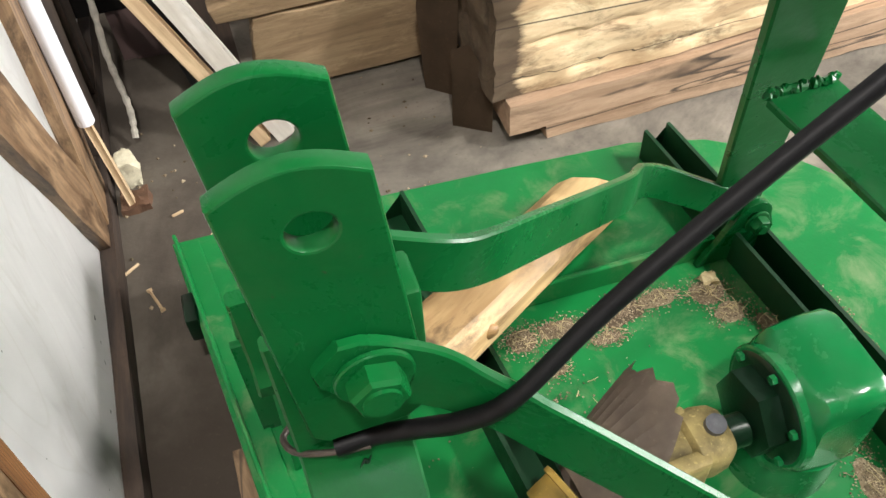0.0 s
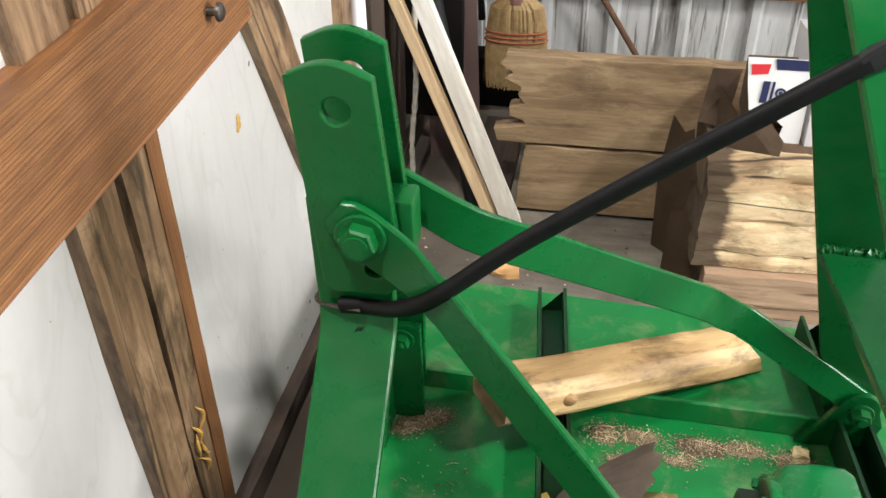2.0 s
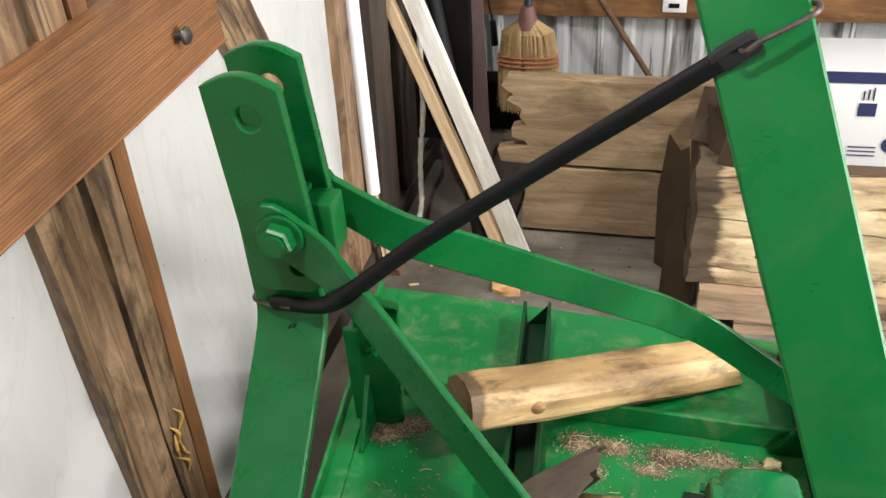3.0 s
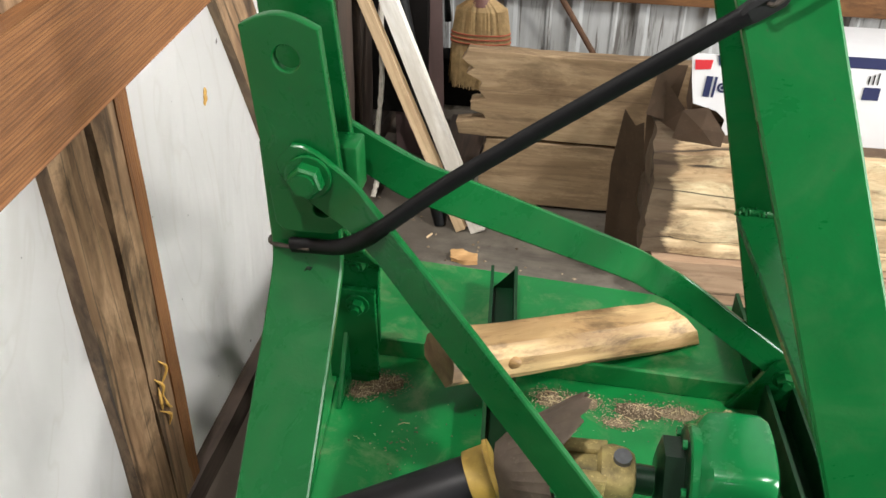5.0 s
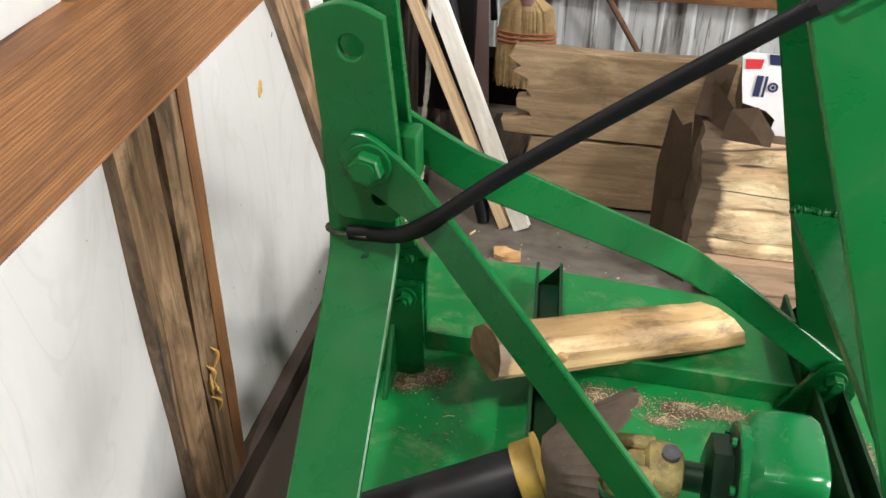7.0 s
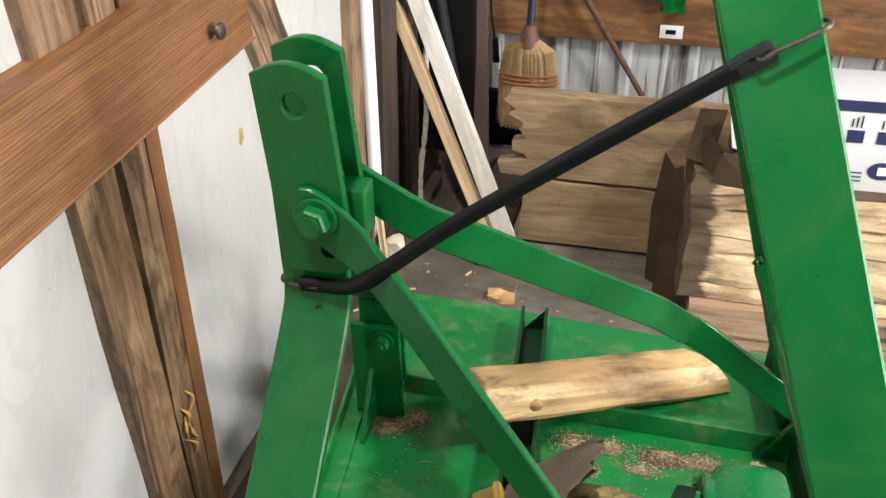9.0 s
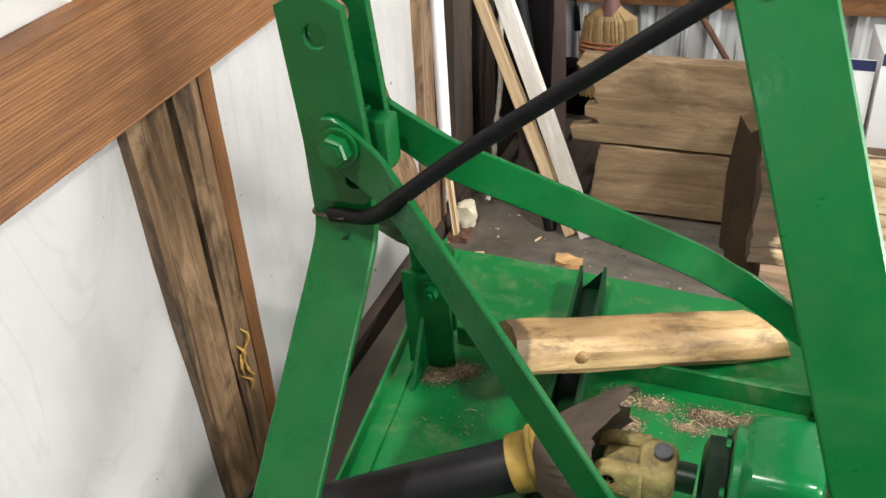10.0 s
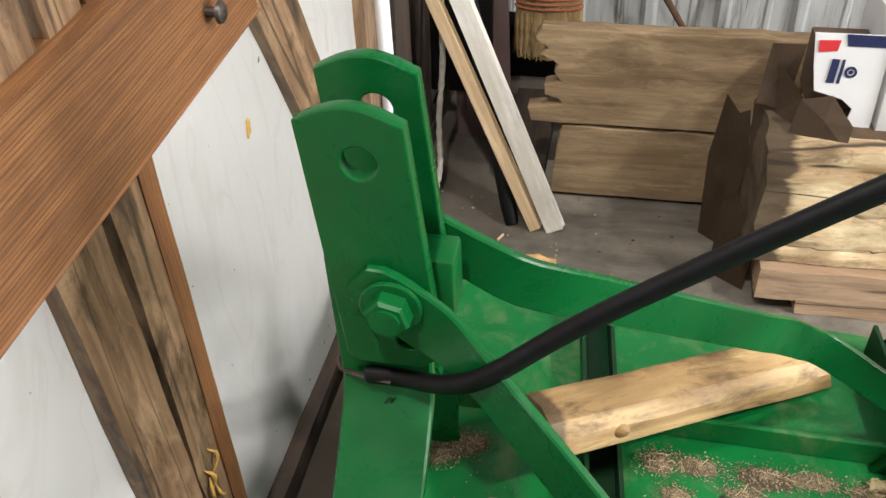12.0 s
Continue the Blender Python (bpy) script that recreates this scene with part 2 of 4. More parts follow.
def concrete():
    m, nt, b = material("stained_concrete", 0.88)
    v = coords(nt, shift=False)
    n = noise_tex(nt, v, 5.0, 8.0, 0.62)
    col = ramp(nt, n, [(0.3, (0.075, 0.066, 0.054)), (0.5, (0.185, 0.164, 0.134)), (0.75, (0.32, 0.285, 0.235))])
    d = noise_tex(nt, v, 2.2, 6.0, 0.7, 1.2)
    col = mix(nt, ramp(nt, d, [(0.45, grey(0)), (0.62, grey(0.7))]), col, (0.045, 0.038, 0.033))
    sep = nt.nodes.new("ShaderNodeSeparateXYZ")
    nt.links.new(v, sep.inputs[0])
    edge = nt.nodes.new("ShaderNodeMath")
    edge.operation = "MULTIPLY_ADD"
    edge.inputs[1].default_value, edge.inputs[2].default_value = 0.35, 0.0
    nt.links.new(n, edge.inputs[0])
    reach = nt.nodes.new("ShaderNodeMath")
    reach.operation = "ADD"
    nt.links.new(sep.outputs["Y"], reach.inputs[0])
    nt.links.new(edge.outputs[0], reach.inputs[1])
    # Darkens the floor at low y: dirt plus the mower gap's shade.
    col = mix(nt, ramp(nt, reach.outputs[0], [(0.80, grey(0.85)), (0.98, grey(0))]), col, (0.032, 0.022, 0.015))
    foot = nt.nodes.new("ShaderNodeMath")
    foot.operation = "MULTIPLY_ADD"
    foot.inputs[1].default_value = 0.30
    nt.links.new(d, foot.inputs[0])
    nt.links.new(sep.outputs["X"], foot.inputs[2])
    # Darkens a strip at the wall foot, dirt and painted shade together.
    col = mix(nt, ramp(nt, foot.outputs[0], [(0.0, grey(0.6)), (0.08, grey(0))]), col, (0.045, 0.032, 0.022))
    f = noise_tex(nt, v, 120.0, 3.0)
    col = mix(nt, ramp(nt, f, [(0.62, grey(0)), (0.75, grey(0.5))]), col, (0.08, 0.06, 0.045))
    nt.links.new(col, b.inputs["Base Color"])
    bump(nt, b, f, 0.3, 0.002)
    return m


def wrap():
    """White sheeting: brush-like grey veining, mildew, specks."""
    m, nt, b = material("white_wall_sheeting", 0.5)
    v = coords(nt, shift=False)
    vein = noise_tex(nt, coords(nt, (1, 2.6, 0.8), False), 2.4, 3.0, 0.5, 1.6)
    col = ramp(nt, vein, [(0.475, (0.87, 0.86, 0.84)), (0.497, (0.825, 0.81, 0.78)), (0.510, (0.87, 0.86, 0.84))])
    cloud = noise_tex(nt, coords(nt, (1, 1, 0.6), False), 5.5, 4.0, 0.5)
    col = mix(nt, ramp(nt, cloud, [(0.55, grey(0)), (0.80, grey(0.5))]), col, (0.50, 0.49, 0.48))
    sp = noise_tex(nt, v, 62.0, 1.0)
    col = mix(nt, ramp(nt, sp, [(0.785, grey(0)), (0.80, grey(0.85))]), col, (0.08, 0.07, 0.06))
    nt.links.new(col, b.inputs["Base Color"])
    wr = noise_tex(nt, coords(nt, (1, 1.6, 0.6), False), 7.0, 3.0, 0.5, 0.6)
    bump(nt, b, wr, 0.35, 0.02)
    return m


def sheet_metal():
    m, nt, b = material("stained_galvanised_sheet", 0.5, 0.15)
    v = coords(nt, (9, 1, 0.9), False)
    n = noise_tex(nt, v, 3.2, 6.0, 0.65, 0.3)
    col = ramp(nt, n, [(0.36, (0.17, 0.165, 0.155)), (0.45, (0.42, 0.43, 0.43)), (0.7, (0.56, 0.58, 0.59))])
    s = noise_tex(nt, coords(nt, (26, 1, 1.4), False), 3.0, 4.0, 0.6)
    col = mix(nt, ramp(nt, s, [(0.60, grey(0)), (0.66, grey(0.8))]), col, (0.09, 0.075, 0.06))
    nt.links.new(col, b.inputs["Base Color"])
    return m


CONCRETE, WRAP, METAL = concrete(), wrap(), sheet_metal()
CEILING = plain("grey_ceiling_boards", (0.06, 0.05, 0.042), 0.9, 0, 0.3, 6)
SIDEWALL = plain("brown_board_wall", (0.07, 0.055, 0.042), 0.85, 0, 0.3, 5)


# ---- mesh helpers ----
def thing(name, place, label, category, group="", kind=""):
    ob = new(name)
    ob.empty_display_size = 0.02
    ob.location = place
    return tagged(ob, label, category, group, kind)


def part(name, bm, mat, parent=None, label="", frame_=None, smooth=True, angle=32):
    """Links a bmesh, drawn in world metres, as one mesh object under its parent; frame_ gives it axes of its own."""
    me = bpy.data.meshes.new(name)
    if isinstance(bm, bpy.types.Mesh):
        me = bm
        me.name = name
    else:
        bmesh.ops.recalc_face_normals(bm, faces=bm.faces[:])
        bm.to_mesh(me)
        bm.free()
    me.materials.clear()
    me.materials.append(mat)
    for p in me.polygons:
        p.use_smooth = smooth
    if smooth:
        me.set_sharp_from_angle(angle=radians(angle))
    ob = new(name, me)
    own = frame_ or Matrix.Identity(4)
    if frame_ is not None:
        me.transform(own.inverted())
    if parent is not None:
        ob.parent = parent
        up = Matrix.Identity(4)
        p = parent
        while p is not None:
            up = p.matrix_basis @ up
            p = p.parent
        ob.matrix_basis = up.inverted() @ own
    else:
        ob.matrix_basis = own
    if label:
        ob["label"] = label
    return ob


def axes(x, y, origin=(0, 0, 0)):
    """A frame whose x axis runs along x and whose y axis lies as near to y as it can."""
    x = Vector(x).normalized()
    z = x.cross(Vector(y)).normalized()
    y = z.cross(x)
    m = Matrix((x, y, z)).transposed().to_4x4()
    m.translation = Vector(origin)
    return m


def loft(bm, loops, cap=True):
    rows = [[bm.verts.new(p) for p in loop] for loop in loops]
    n = len(rows[0])
    for a, b in zip(rows, rows[1:]):
        for i in range(n):
            bm.faces.new((a[i], a[(i + 1) % n], b[(i + 1) % n], b[i]))
    if cap:
        bm.faces.new(rows[0][::-1])
        bm.faces.new(rows[-1])
    return rows


def rect_loop(c, u, v, w, h, ch):
    """A rectangle of w by h round c with cut corners."""
    c, u, v = Vector(c), Vector(u), Vector(v)
    a, b = w / 2, h / 2
    pts = [(-a + ch, -b), (a - ch, -b), (a, -b + ch), (a, b - ch), (a - ch, b), (-a + ch, b), (-a, b - ch), (-a, -b + ch)]
    return [c + u * p + v * q for p, q in pts]


def smooth_line(pts, steps=5):
    """A Catmull-Rom line through the points."""
    p = [Vector(q) for q in pts]
    p = [p[0] * 2 - p[1]] + p + [p[-1] * 2 - p[-2]]
    out = []
    for i in range(1, len(p) - 2):
        for k in range(steps):
            t = k / steps
            a, b, c, d = p[i - 1:i + 3]
            out.append(0.5 * ((2 * b) + (c - a) * t + (2 * a - 5 * b + 4 * c - d) * t * t + (3 * b - a - 3 * c + d) * t ** 3))
    return out + [p[-2]]


def flat_bar(bm, pts, wide, w, th, ch=0.0014):
    """A flat bar along the points; wide: the way its broad side runs."""
    pts = [Vector(p) for p in pts]
    loops = []
    for i, p in enumerate(pts):
        d = (pts[min(i + 1, len(pts) - 1)] - pts[max(i - 1, 0)]).normalized()
        wv = wide[i] if isinstance(wide, list) else wide
        u = (Vector(wv) - d * Vector(wv).dot(d)).normalized()
        loops.append(rect_loop(p, u, d.cross(u), w, th, ch))
    loft(bm, loops)


def tube(bm, pts, r, n=14, cap=True):
    pts = [Vector(p) for p in pts]
    side = None
    loops = []
    for i, p in enumerate(pts):
        d = (pts[min(i + 1, len(pts) - 1)] - pts[max(i - 1, 0)]).normalized()
        if side is None:
            side = d.orthogonal().normalized()
        side = (side - d * side.dot(d)).normalized()
        q = d.cross(side)
        rr = r[i] if isinstance(r, (list, tuple)) else r
        loops.append([p + (side * math.cos(2 * math.pi * k / n) + q * math.sin(2 * math.pi * k / n)) * rr for k in range(n)])
    loft(bm, loops, cap)


def box(bm, lo, hi, bevel=0.0, m=None):
    r = bmesh.ops.create_cube(bm, size=1.0)
    lo, hi = Vector(lo), Vector(hi)
    for v in r["verts"]:
        v.co = Vector([(lo[i] + hi[i]) / 2 + v.co[i] * (hi[i] - lo[i]) for i in range(3)])
        if m is not None:
            v.co = m @ v.co
    if bevel:
        edges = list({e for v in r["verts"] for e in v.link_edges})
        bmesh.ops.bevel(bm, geom=edges, offset=bevel, segments=2, profile=0.5, affect="EDGES")


def cut_plate(outline, holes, th, bevel, m):
    """A plate cut from a flat outline with round holes, in the frame m's xy plane; returns a mesh in the world."""
    cu = bpy.data.curves.new("cut", "CURVE")
    cu.dimensions, cu.fill_mode = "2D", "BOTH"
    cu.extrude, cu.bevel_depth, cu.offset, cu.bevel_resolution = th / 2 - bevel, bevel, -bevel, 1
    rings = [outline]
    for hx, hy, hr in holes:
        rings.append([(hx + hr * math.cos(a * math.pi / 12), hy + hr * math.sin(a * math.pi / 12)) for a in range(24)])
    for ring in rings:
        s = cu.splines.new("POLY")
        s.points.add(len(ring) - 1)
        for p, (x, y) in zip(s.points, ring):
            p.co = (x, y, 0, 1)
        s.use_cyclic_u = True
    ob = bpy.data.objects.new("cut", cu)
    scene.collection.objects.link(ob)
    dg = bpy.context.evaluated_depsgraph_get()
    me = bpy.data.meshes.new_from_object(ob.evaluated_get(dg))
    bpy.data.objects.remove(ob)
    me.transform(m)
    return me


def arc(cx, cy, r, a0, a1, n=10):
    return [(cx + r * math.cos(radians(a0 + (a1 - a0) * k / n)), cy + r * math.sin(radians(a0 + (a1 - a0) * k / n))) for k in range(n + 1)]


def hex_head(bm, place, axis, across, height, chamfer=0.12):
    """A hexagon head or nut that stands on place along axis."""
    m = axes(axis, Vector(axis).orthogonal(), place)
    r = across / math.sqrt(3)
    loops = []
    for x, k in ((0, 1.0), (height * 0.8, 1.0), (height, 1 - chamfer)):
        loops.append([m @ Vector((x, r * k * math.cos(a * math.pi / 3), r * k * math.sin(a * math.pi / 3))) for a in range(6)])
    loft(bm, loops)


def disc(bm, place, axis, r, th, n=22):
    a = Vector(axis).normalized()
    p = Vector(place)
    tube(bm, [p, p + a * th * 0.2, p + a * th * 0.8, p + a * th], [r * 0.95, r, r, r * 0.95], n)


def bolt_set(parent, place, axis, across, head, washer, nut=None, mat=GREEN):
    """Washer, head and shank end of one bolt, as parts of its thing."""
    p, a = Vector(place), Vector(axis).normalized()
    bm = bmesh.new()
    disc(bm, p, a, washer, 0.003)
    part("washer", bm, mat, parent)
    bm = bmesh.new()
    hex_head(bm, p + a * 0.003, a, across, head)
    if nut:
        tube(bm, [p + a * 0.003, p + a * (head + nut)], across * 0.28, 10)
    part("bolt", bm, mat, parent)


def rough_block(bm, lo, hi, cuts, amount, seed, freq=14.0):
    """A block with uneven faces: cut into cells and pushed about by noise."""
    lo, hi = Vector(lo), Vector(hi)
    nx, ny, nz = cuts
    grid = {}
    def vert(i, j, k):
        if (i, j, k) not in grid:
            p = Vector((lo.x + (hi.x - lo.x) * i / nx, lo.y + (hi.y - lo.y) * j / ny, lo.z + (hi.z - lo.z) * k / nz))
            q = p * freq + Vector((seed, seed * 1.7, seed * 0.3))
            p += Vector((noise.noise(q), noise.noise(q + Vector((31, 0, 0))), noise.noise(q + Vector((0, 57, 0))))) * amount
            p += Vector((noise.noise(q * 4), noise.noise(q * 4 + Vector((9, 0, 0))), noise.noise(q * 4 + Vector((0, 9, 0))))) * amount * 0.35
            grid[i, j, k] = bm.verts.new(p)
        return grid[i, j, k]
    for i in range(nx):
        for j in range(ny):
            for k in (0, nz):
                f = [vert(i, j, k), vert(i + 1, j, k), vert(i + 1, j + 1, k), vert(i, j + 1, k)]
                bm.faces.new(f if k else f[::-1])
    for i in range(nx):
        for k in range(nz):
            for j in (0, ny):
                bm.faces.new([vert(i, j, k), vert(i + 1, j, k), vert(i + 1, j, k + 1), vert(i, j, k + 1)])
    for j in range(ny):
        for k in range(nz):
            for i in (0, nx):
                bm.faces.new([vert(i, j, k), vert(i, j + 1, k), vert(i, j + 1, k + 1), vert(i, j, k + 1)])


def board(name, a, b, wide, w, th, mat, parent=None, label="", bevel=0.002, uneven=0.0, seed=1.0):
    """A sawn board from a to b, with its grain along its length."""
    a, b = Vector(a), Vector(b)
    f = axes(b - a, wide, a)
    bm = bmesh.new()
    L = (b - a).length
    if uneven:
        rough_block(bm, (0, -w / 2, -th / 2), (L, w / 2, th / 2), (max(8, int(L / 0.03)), 4, 2), uneven, seed, 9.0)
        bmesh.ops.transform(bm, matrix=f, verts=bm.verts[:])
    else:
        box(bm, (0, -w / 2, -th / 2), (L, w / 2, th / 2), bevel, f)
    return part(name, bm, mat, parent, label, f)


# ---- the shed ----
TOP = 2.6


def wall_x(z):
    """The west wall leans in a little as it rises."""
    return -0.328 + 0.031 * z


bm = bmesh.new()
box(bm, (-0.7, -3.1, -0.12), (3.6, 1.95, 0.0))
tagged(part("floor", bm, CONCRETE, smooth=False), "stained grey-brown concrete floor with dirt and litter, gap shade painted in", "floor", kind="structure")

bm = bmesh.new()
for y0, y1 in ((-3.0, 1.90),):
    n = 60
    rows = []
    for j in range(n + 1):
        y = y0 + (y1 - y0) * j / n
        rows.append([bm.verts.new((wall_x(z) - 0.004 + 0.004 * noise.noise(Vector((y * 5, z * 4, 3))), y, z)) for z in [TOP * i / 40 for i in range(41)]])
    for p, q in zip(rows, rows[1:]):
        for i in range(40):
            bm.faces.new((p[i], q[i], q[i + 1], p[i + 1]))
    bmesh.ops.solidify(bm, geom=bm.faces[:], thickness=0.05)
west = tagged(part("wall_west", bm, WRAP), "white sheeting on the timber wall, streaked and speckled with mildew", "wall", kind="structure")

# galvanised sheet of the north wall, with standing ribs
bm = bmesh.new()
prof = []
x = -0.7
while x < 3.6:
    prof += [(x, 0.0), (x + 0.062, 0.0), (x + 0.067, 0.004), (x + 0.075, 0.004), (x + 0.080, 0.0), (x + 0.122, 0.0), (x + 0.132, 0.016), (x + 0.150, 0.016), (x + 0.160, 0.0)]
    x += 0.170
front = [[bm.verts.new((px, 1.885 - d, z)) for px, d in prof] for z in (0.0, TOP)]
back = [[bm.verts.new((px, 1.92, z)) for px, d in prof] for z in (0.0, TOP)]
for i in range(len(prof) - 1):
    bm.faces.new((front[0][i], front[0][i + 1], front[1][i + 1], front[1][i]))
    bm.faces.new((back[0][i], back[1][i], back[1][i + 1], back[0][i + 1]))
tagged(part("wall_north", bm, METAL, smooth=False), "grey-white ribbed sheet-metal wall, streaked with dirt", "wall", kind="structure")

bm = bmesh.new()
box(bm, (3.5, -3.0, 0.0), (3.6, 1.90, TOP))
tagged(part("wall_east", bm, SIDEWALL, smooth=False), "brown boarded side wall of the shed", "wall", kind="structure")
bm = bmesh.new()
box(bm, (-0.7, -3.1, 0.0), (3.6, -3.0, TOP))
tagged(part("wall_south", bm, SIDEWALL, smooth=False), "brown boarded end wall of the shed", "wall", kind="structure")
bm = bmesh.new()
box(bm, (-0.7, -3.1, TOP), (3.6, 1.95, TOP + 0.08))
tagged(part("ceiling", bm, CEILING, smooth=False), "plain grey boarded ceiling of the shed", "ceiling", kind="structure")

# plank header along the north wall
board("wall_header", (-0.7, 1.853, 0.355), (3.4, 1.853, 0.343), (0, 0, 1), 0.175, 0.036, OSB_WOOD)
tagged(bpy.data.objects["wall_header"], "orange-brown timber header along the metal wall", "beam", kind="structure")

# studs of the west wall
def wx(y, z, out):
    return (wall_x(z) + out, y, z)


def stud(name, y0, z0, y1, z1, w, out, mat, label, uneven=0.0, seed=1.0, th=0.03):
    ob = board(name, wx(y0, z0, out), wx(y1, z1, out), (0, 1, 0), w, th, mat, None, "", 0.003, uneven, seed)
    return tagged(ob, label, "stud", "studs of the white wall", "structure")


stud("stud", 0.306, 0.0, 0.194, TOP, 0.064, -0.004, STUD_WOOD, "weathered brown wall stud, split along its length", 0.0022, 2.0)
stud("stud", 0.360, 0.0, 0.300, TOP, 0.043, -0.003, STUD_WOOD, "weathered brown wall stud with a resin run", 0.0022, 5.0)
stud("stud_batten", 0.389, 0.0, 0.360, TOP, 0.024, -0.002, RAIL_WOOD, "narrow orange-brown batten nailed beside a stud", 0.0012, 6.0)
stud("brace_board", -0.305, 0.0, 0.132, 0.95, 0.120, -0.006, POST_WOOD, "pale yellow new pine brace board on the wall", 0.0006, 9.0)
stud("brace_board", 1.02, -0.01, 0.65, 0.70, 0.085, -0.004, STUD_WOOD, "brown diagonal brace board on the white wall", 0.0022, 7.0)
stud("stud", 1.040, 0.0, 1.045, TOP, 0.095, -0.002, STUD_WOOD, "brown wall stud beside a white pipe", 0.002, 11.0)
stud("stud", 1.20, 0.0, 1.20, TOP, 0.10, 0.0, DARK_WOOD, "dark brown post at the corner of the shed", 0.002, 13.0)
# Dark colour on this post stands in for the corner's shade.
stud("stud", 1.36, 0.0, 1.36, TOP, 0.10, 0.0, DARK_WOOD, "post near the back corner, darkened for the shade there", 0.002, 17.0)
board("sill_board", (-0.320, -1.0, 0.022), (-0.320, 1.7, 0.022), (0, 0, 1), 0.044, 0.022, DARK_WOOD, None, "", 0.002, 0.002, 3.0)
tagged(bpy.data.objects["sill_board"], "dark dirty sill board at the foot of the white wall", "baseboard", kind="structure")

# resin run on the stud
resin = thing("resin_run", wx(0.352, 0.27, 0.02), "hardened yellow resin run and splinters on a stud", "resin")
for i in range(5):
    bm = bmesh.new()
    y, z = 0.346 + random.uniform(-0.012, 0.014), 0.290 - i * 0.017
    tube(bm, smooth_line([wx(y, z, 0.011), wx(y + random.uniform(-0.012, 0.012), z - 0.015, 0.017), wx(y + random.uniform(-0.02, 0.02), z - 0.035, 0.012)], 4), [0.0007 + 0.0018 * math.sin(math.pi * k / 8) * random.uniform(0.4, 1) for k in range(9)], 7)
    part("splinter", bm, RESIN, resin)
bm = bmesh.new()
for k in range(4):
    bmesh.ops.create_icosphere(bm, subdivisions=2, radius=random.uniform(0.0025, 0.005), matrix=Matrix.Translation(wx(0.603 + random.uniform(-0.006, 0.006), 0.517 + random.uniform(-0.008, 0.008), -0.003)) @ Matrix.Diagonal((0.4, 1, 1.4, 1)))
tagged(part("foam_blob", bm, RESIN), "small blob of yellowed foam on the white sheeting", "foam blob")

# horizontal rail on the studs
rail = thing("wall_rail", (-0.29, 0.3, 0.69), "reddish-brown fir rail bolted level across the studs", "rail")
board("board", (-0.2915, 0.0235, 0.682), (-0.2915, 0.594, 0.714), (0, 0, 1), 0.115, 0.034, RAIL_WOOD, rail)
for y, z, kind in ((0.497, 0.698, "carriage"), (0.048, 0.712, "nut")):
    if kind == "carriage":
        bm = bmesh.new()
        tube(bm, [(-0.277, y, z), (-0.262, y, z)], 0.0045, 10)
        part("bolt", bm, DARK_STEEL, rail)
        bm = bmesh.new()
        tube(bm, [(-0.263, y, z), (-0.260, y, z), (-0.2575, y, z)], [0.010, 0.009, 0.004], 16)
        part("bolt_head", bm, DARK_STEEL, rail, "round tarnished carriage-bolt head")
    else:
        bm = bmesh.new()
        disc(bm, (-0.2765, y, z), (1, 0, 0), 0.013, 0.002)
        part("washer", bm, STEEL, rail)
        bm = bmesh.new()
        hex_head(bm, (-0.2745, y, z), (1, 0, 0), 0.016, 0.008)
        part("nut", bm, STEEL, rail)
        bm = bmesh.new()
        tube(bm, [(-0.268, y, z), (-0.254, y, z)], 0.0045, 10)
        part("bolt", bm, DARK_STEEL, rail)

# ---- the mower ----
mower = thing("rotary_mower", (0.15, 0.285, 0.0), "green-painted steel rotary mower with hitch mast, dusty deck", "mower")
ZD = 0.135
outline = [(-0.215, 0.832), (-0.10, 0.829), (0.06, 0.819), (0.25, 0.807), (0.42, 0.793), (0.52, 0.762), (0.60, 0.705), (0.66, 0.62), (0.70, 0.48), (0.71, 0.28), (0.69, 0.08), (0.64, -0.07), (0.56, -0.19), (0.44, -0.26), (0.2, -0.28), (-0.09, -0.28)]
part("deck", cut_plate(outline, [], 0.006, 0.0012, Matrix.Translation((0, 0, ZD - 0.003))), DECK, mower, "flat green deck plate, dusty and scratched")
bm = bmesh.new()
ring = [Vector((x, y, 0)) for x, y in outline]
inner = [p + (Vector((0.22, 0.29, 0)) - p).normalized() * 0.006 for p in ring]
n = len(ring)
vo = [[bm.verts.new(p + Vector((0, 0, z))) for p in ring] for z in (0.004, ZD - 0.008)]
vi = [[bm.verts.new(p + Vector((0, 0, z))) for p in inner] for z in (0.004, ZD - 0.008)]
for i in range(n):
    j = (i + 1) % n
    bm.faces.new((vo[0][i], vo[0][j], vo[1][j], vo[1][i]))
    bm.faces.new((vi[0][i], vi[1][i], vi[1][j], vi[0][j]))
    bm.faces.new((vo[1][i], vo[1][j], vi[1][j], vi[1][i]))
    bm.faces.new((vo[0][i], vi[0][i], vi[0][j], vo[0][j]))
part("skirt", bm, DECK, mower)
# front edge angle
bm = bmesh.new()
flat_bar(bm, [(-0.207, 0.82, ZD + 0.014), (-0.168, 0.50, ZD + 0.014), (-0.080, -0.26, ZD + 0.014)], (0, 0, 1), 0.028, 0.005)
part("front_lip", bm, DECK, mower)
bm = bmesh.new()
flat_bar(bm, [(-0.194, 0.82, ZD + 0.003), (-0.155, 0.50, ZD + 0.003), (-0.067, -0.26, ZD + 0.003)], (1, 0.1, 0), 0.028, 0.005)
part("front_flange", bm, DECK, mower)
bm = bmesh.new()
box(bm, (-0.214, 0.69, ZD - 0.03), (-0.198, 0.735, ZD + 0.012), 0.003)
part("lip_block", bm, BLACKIRON, mower)

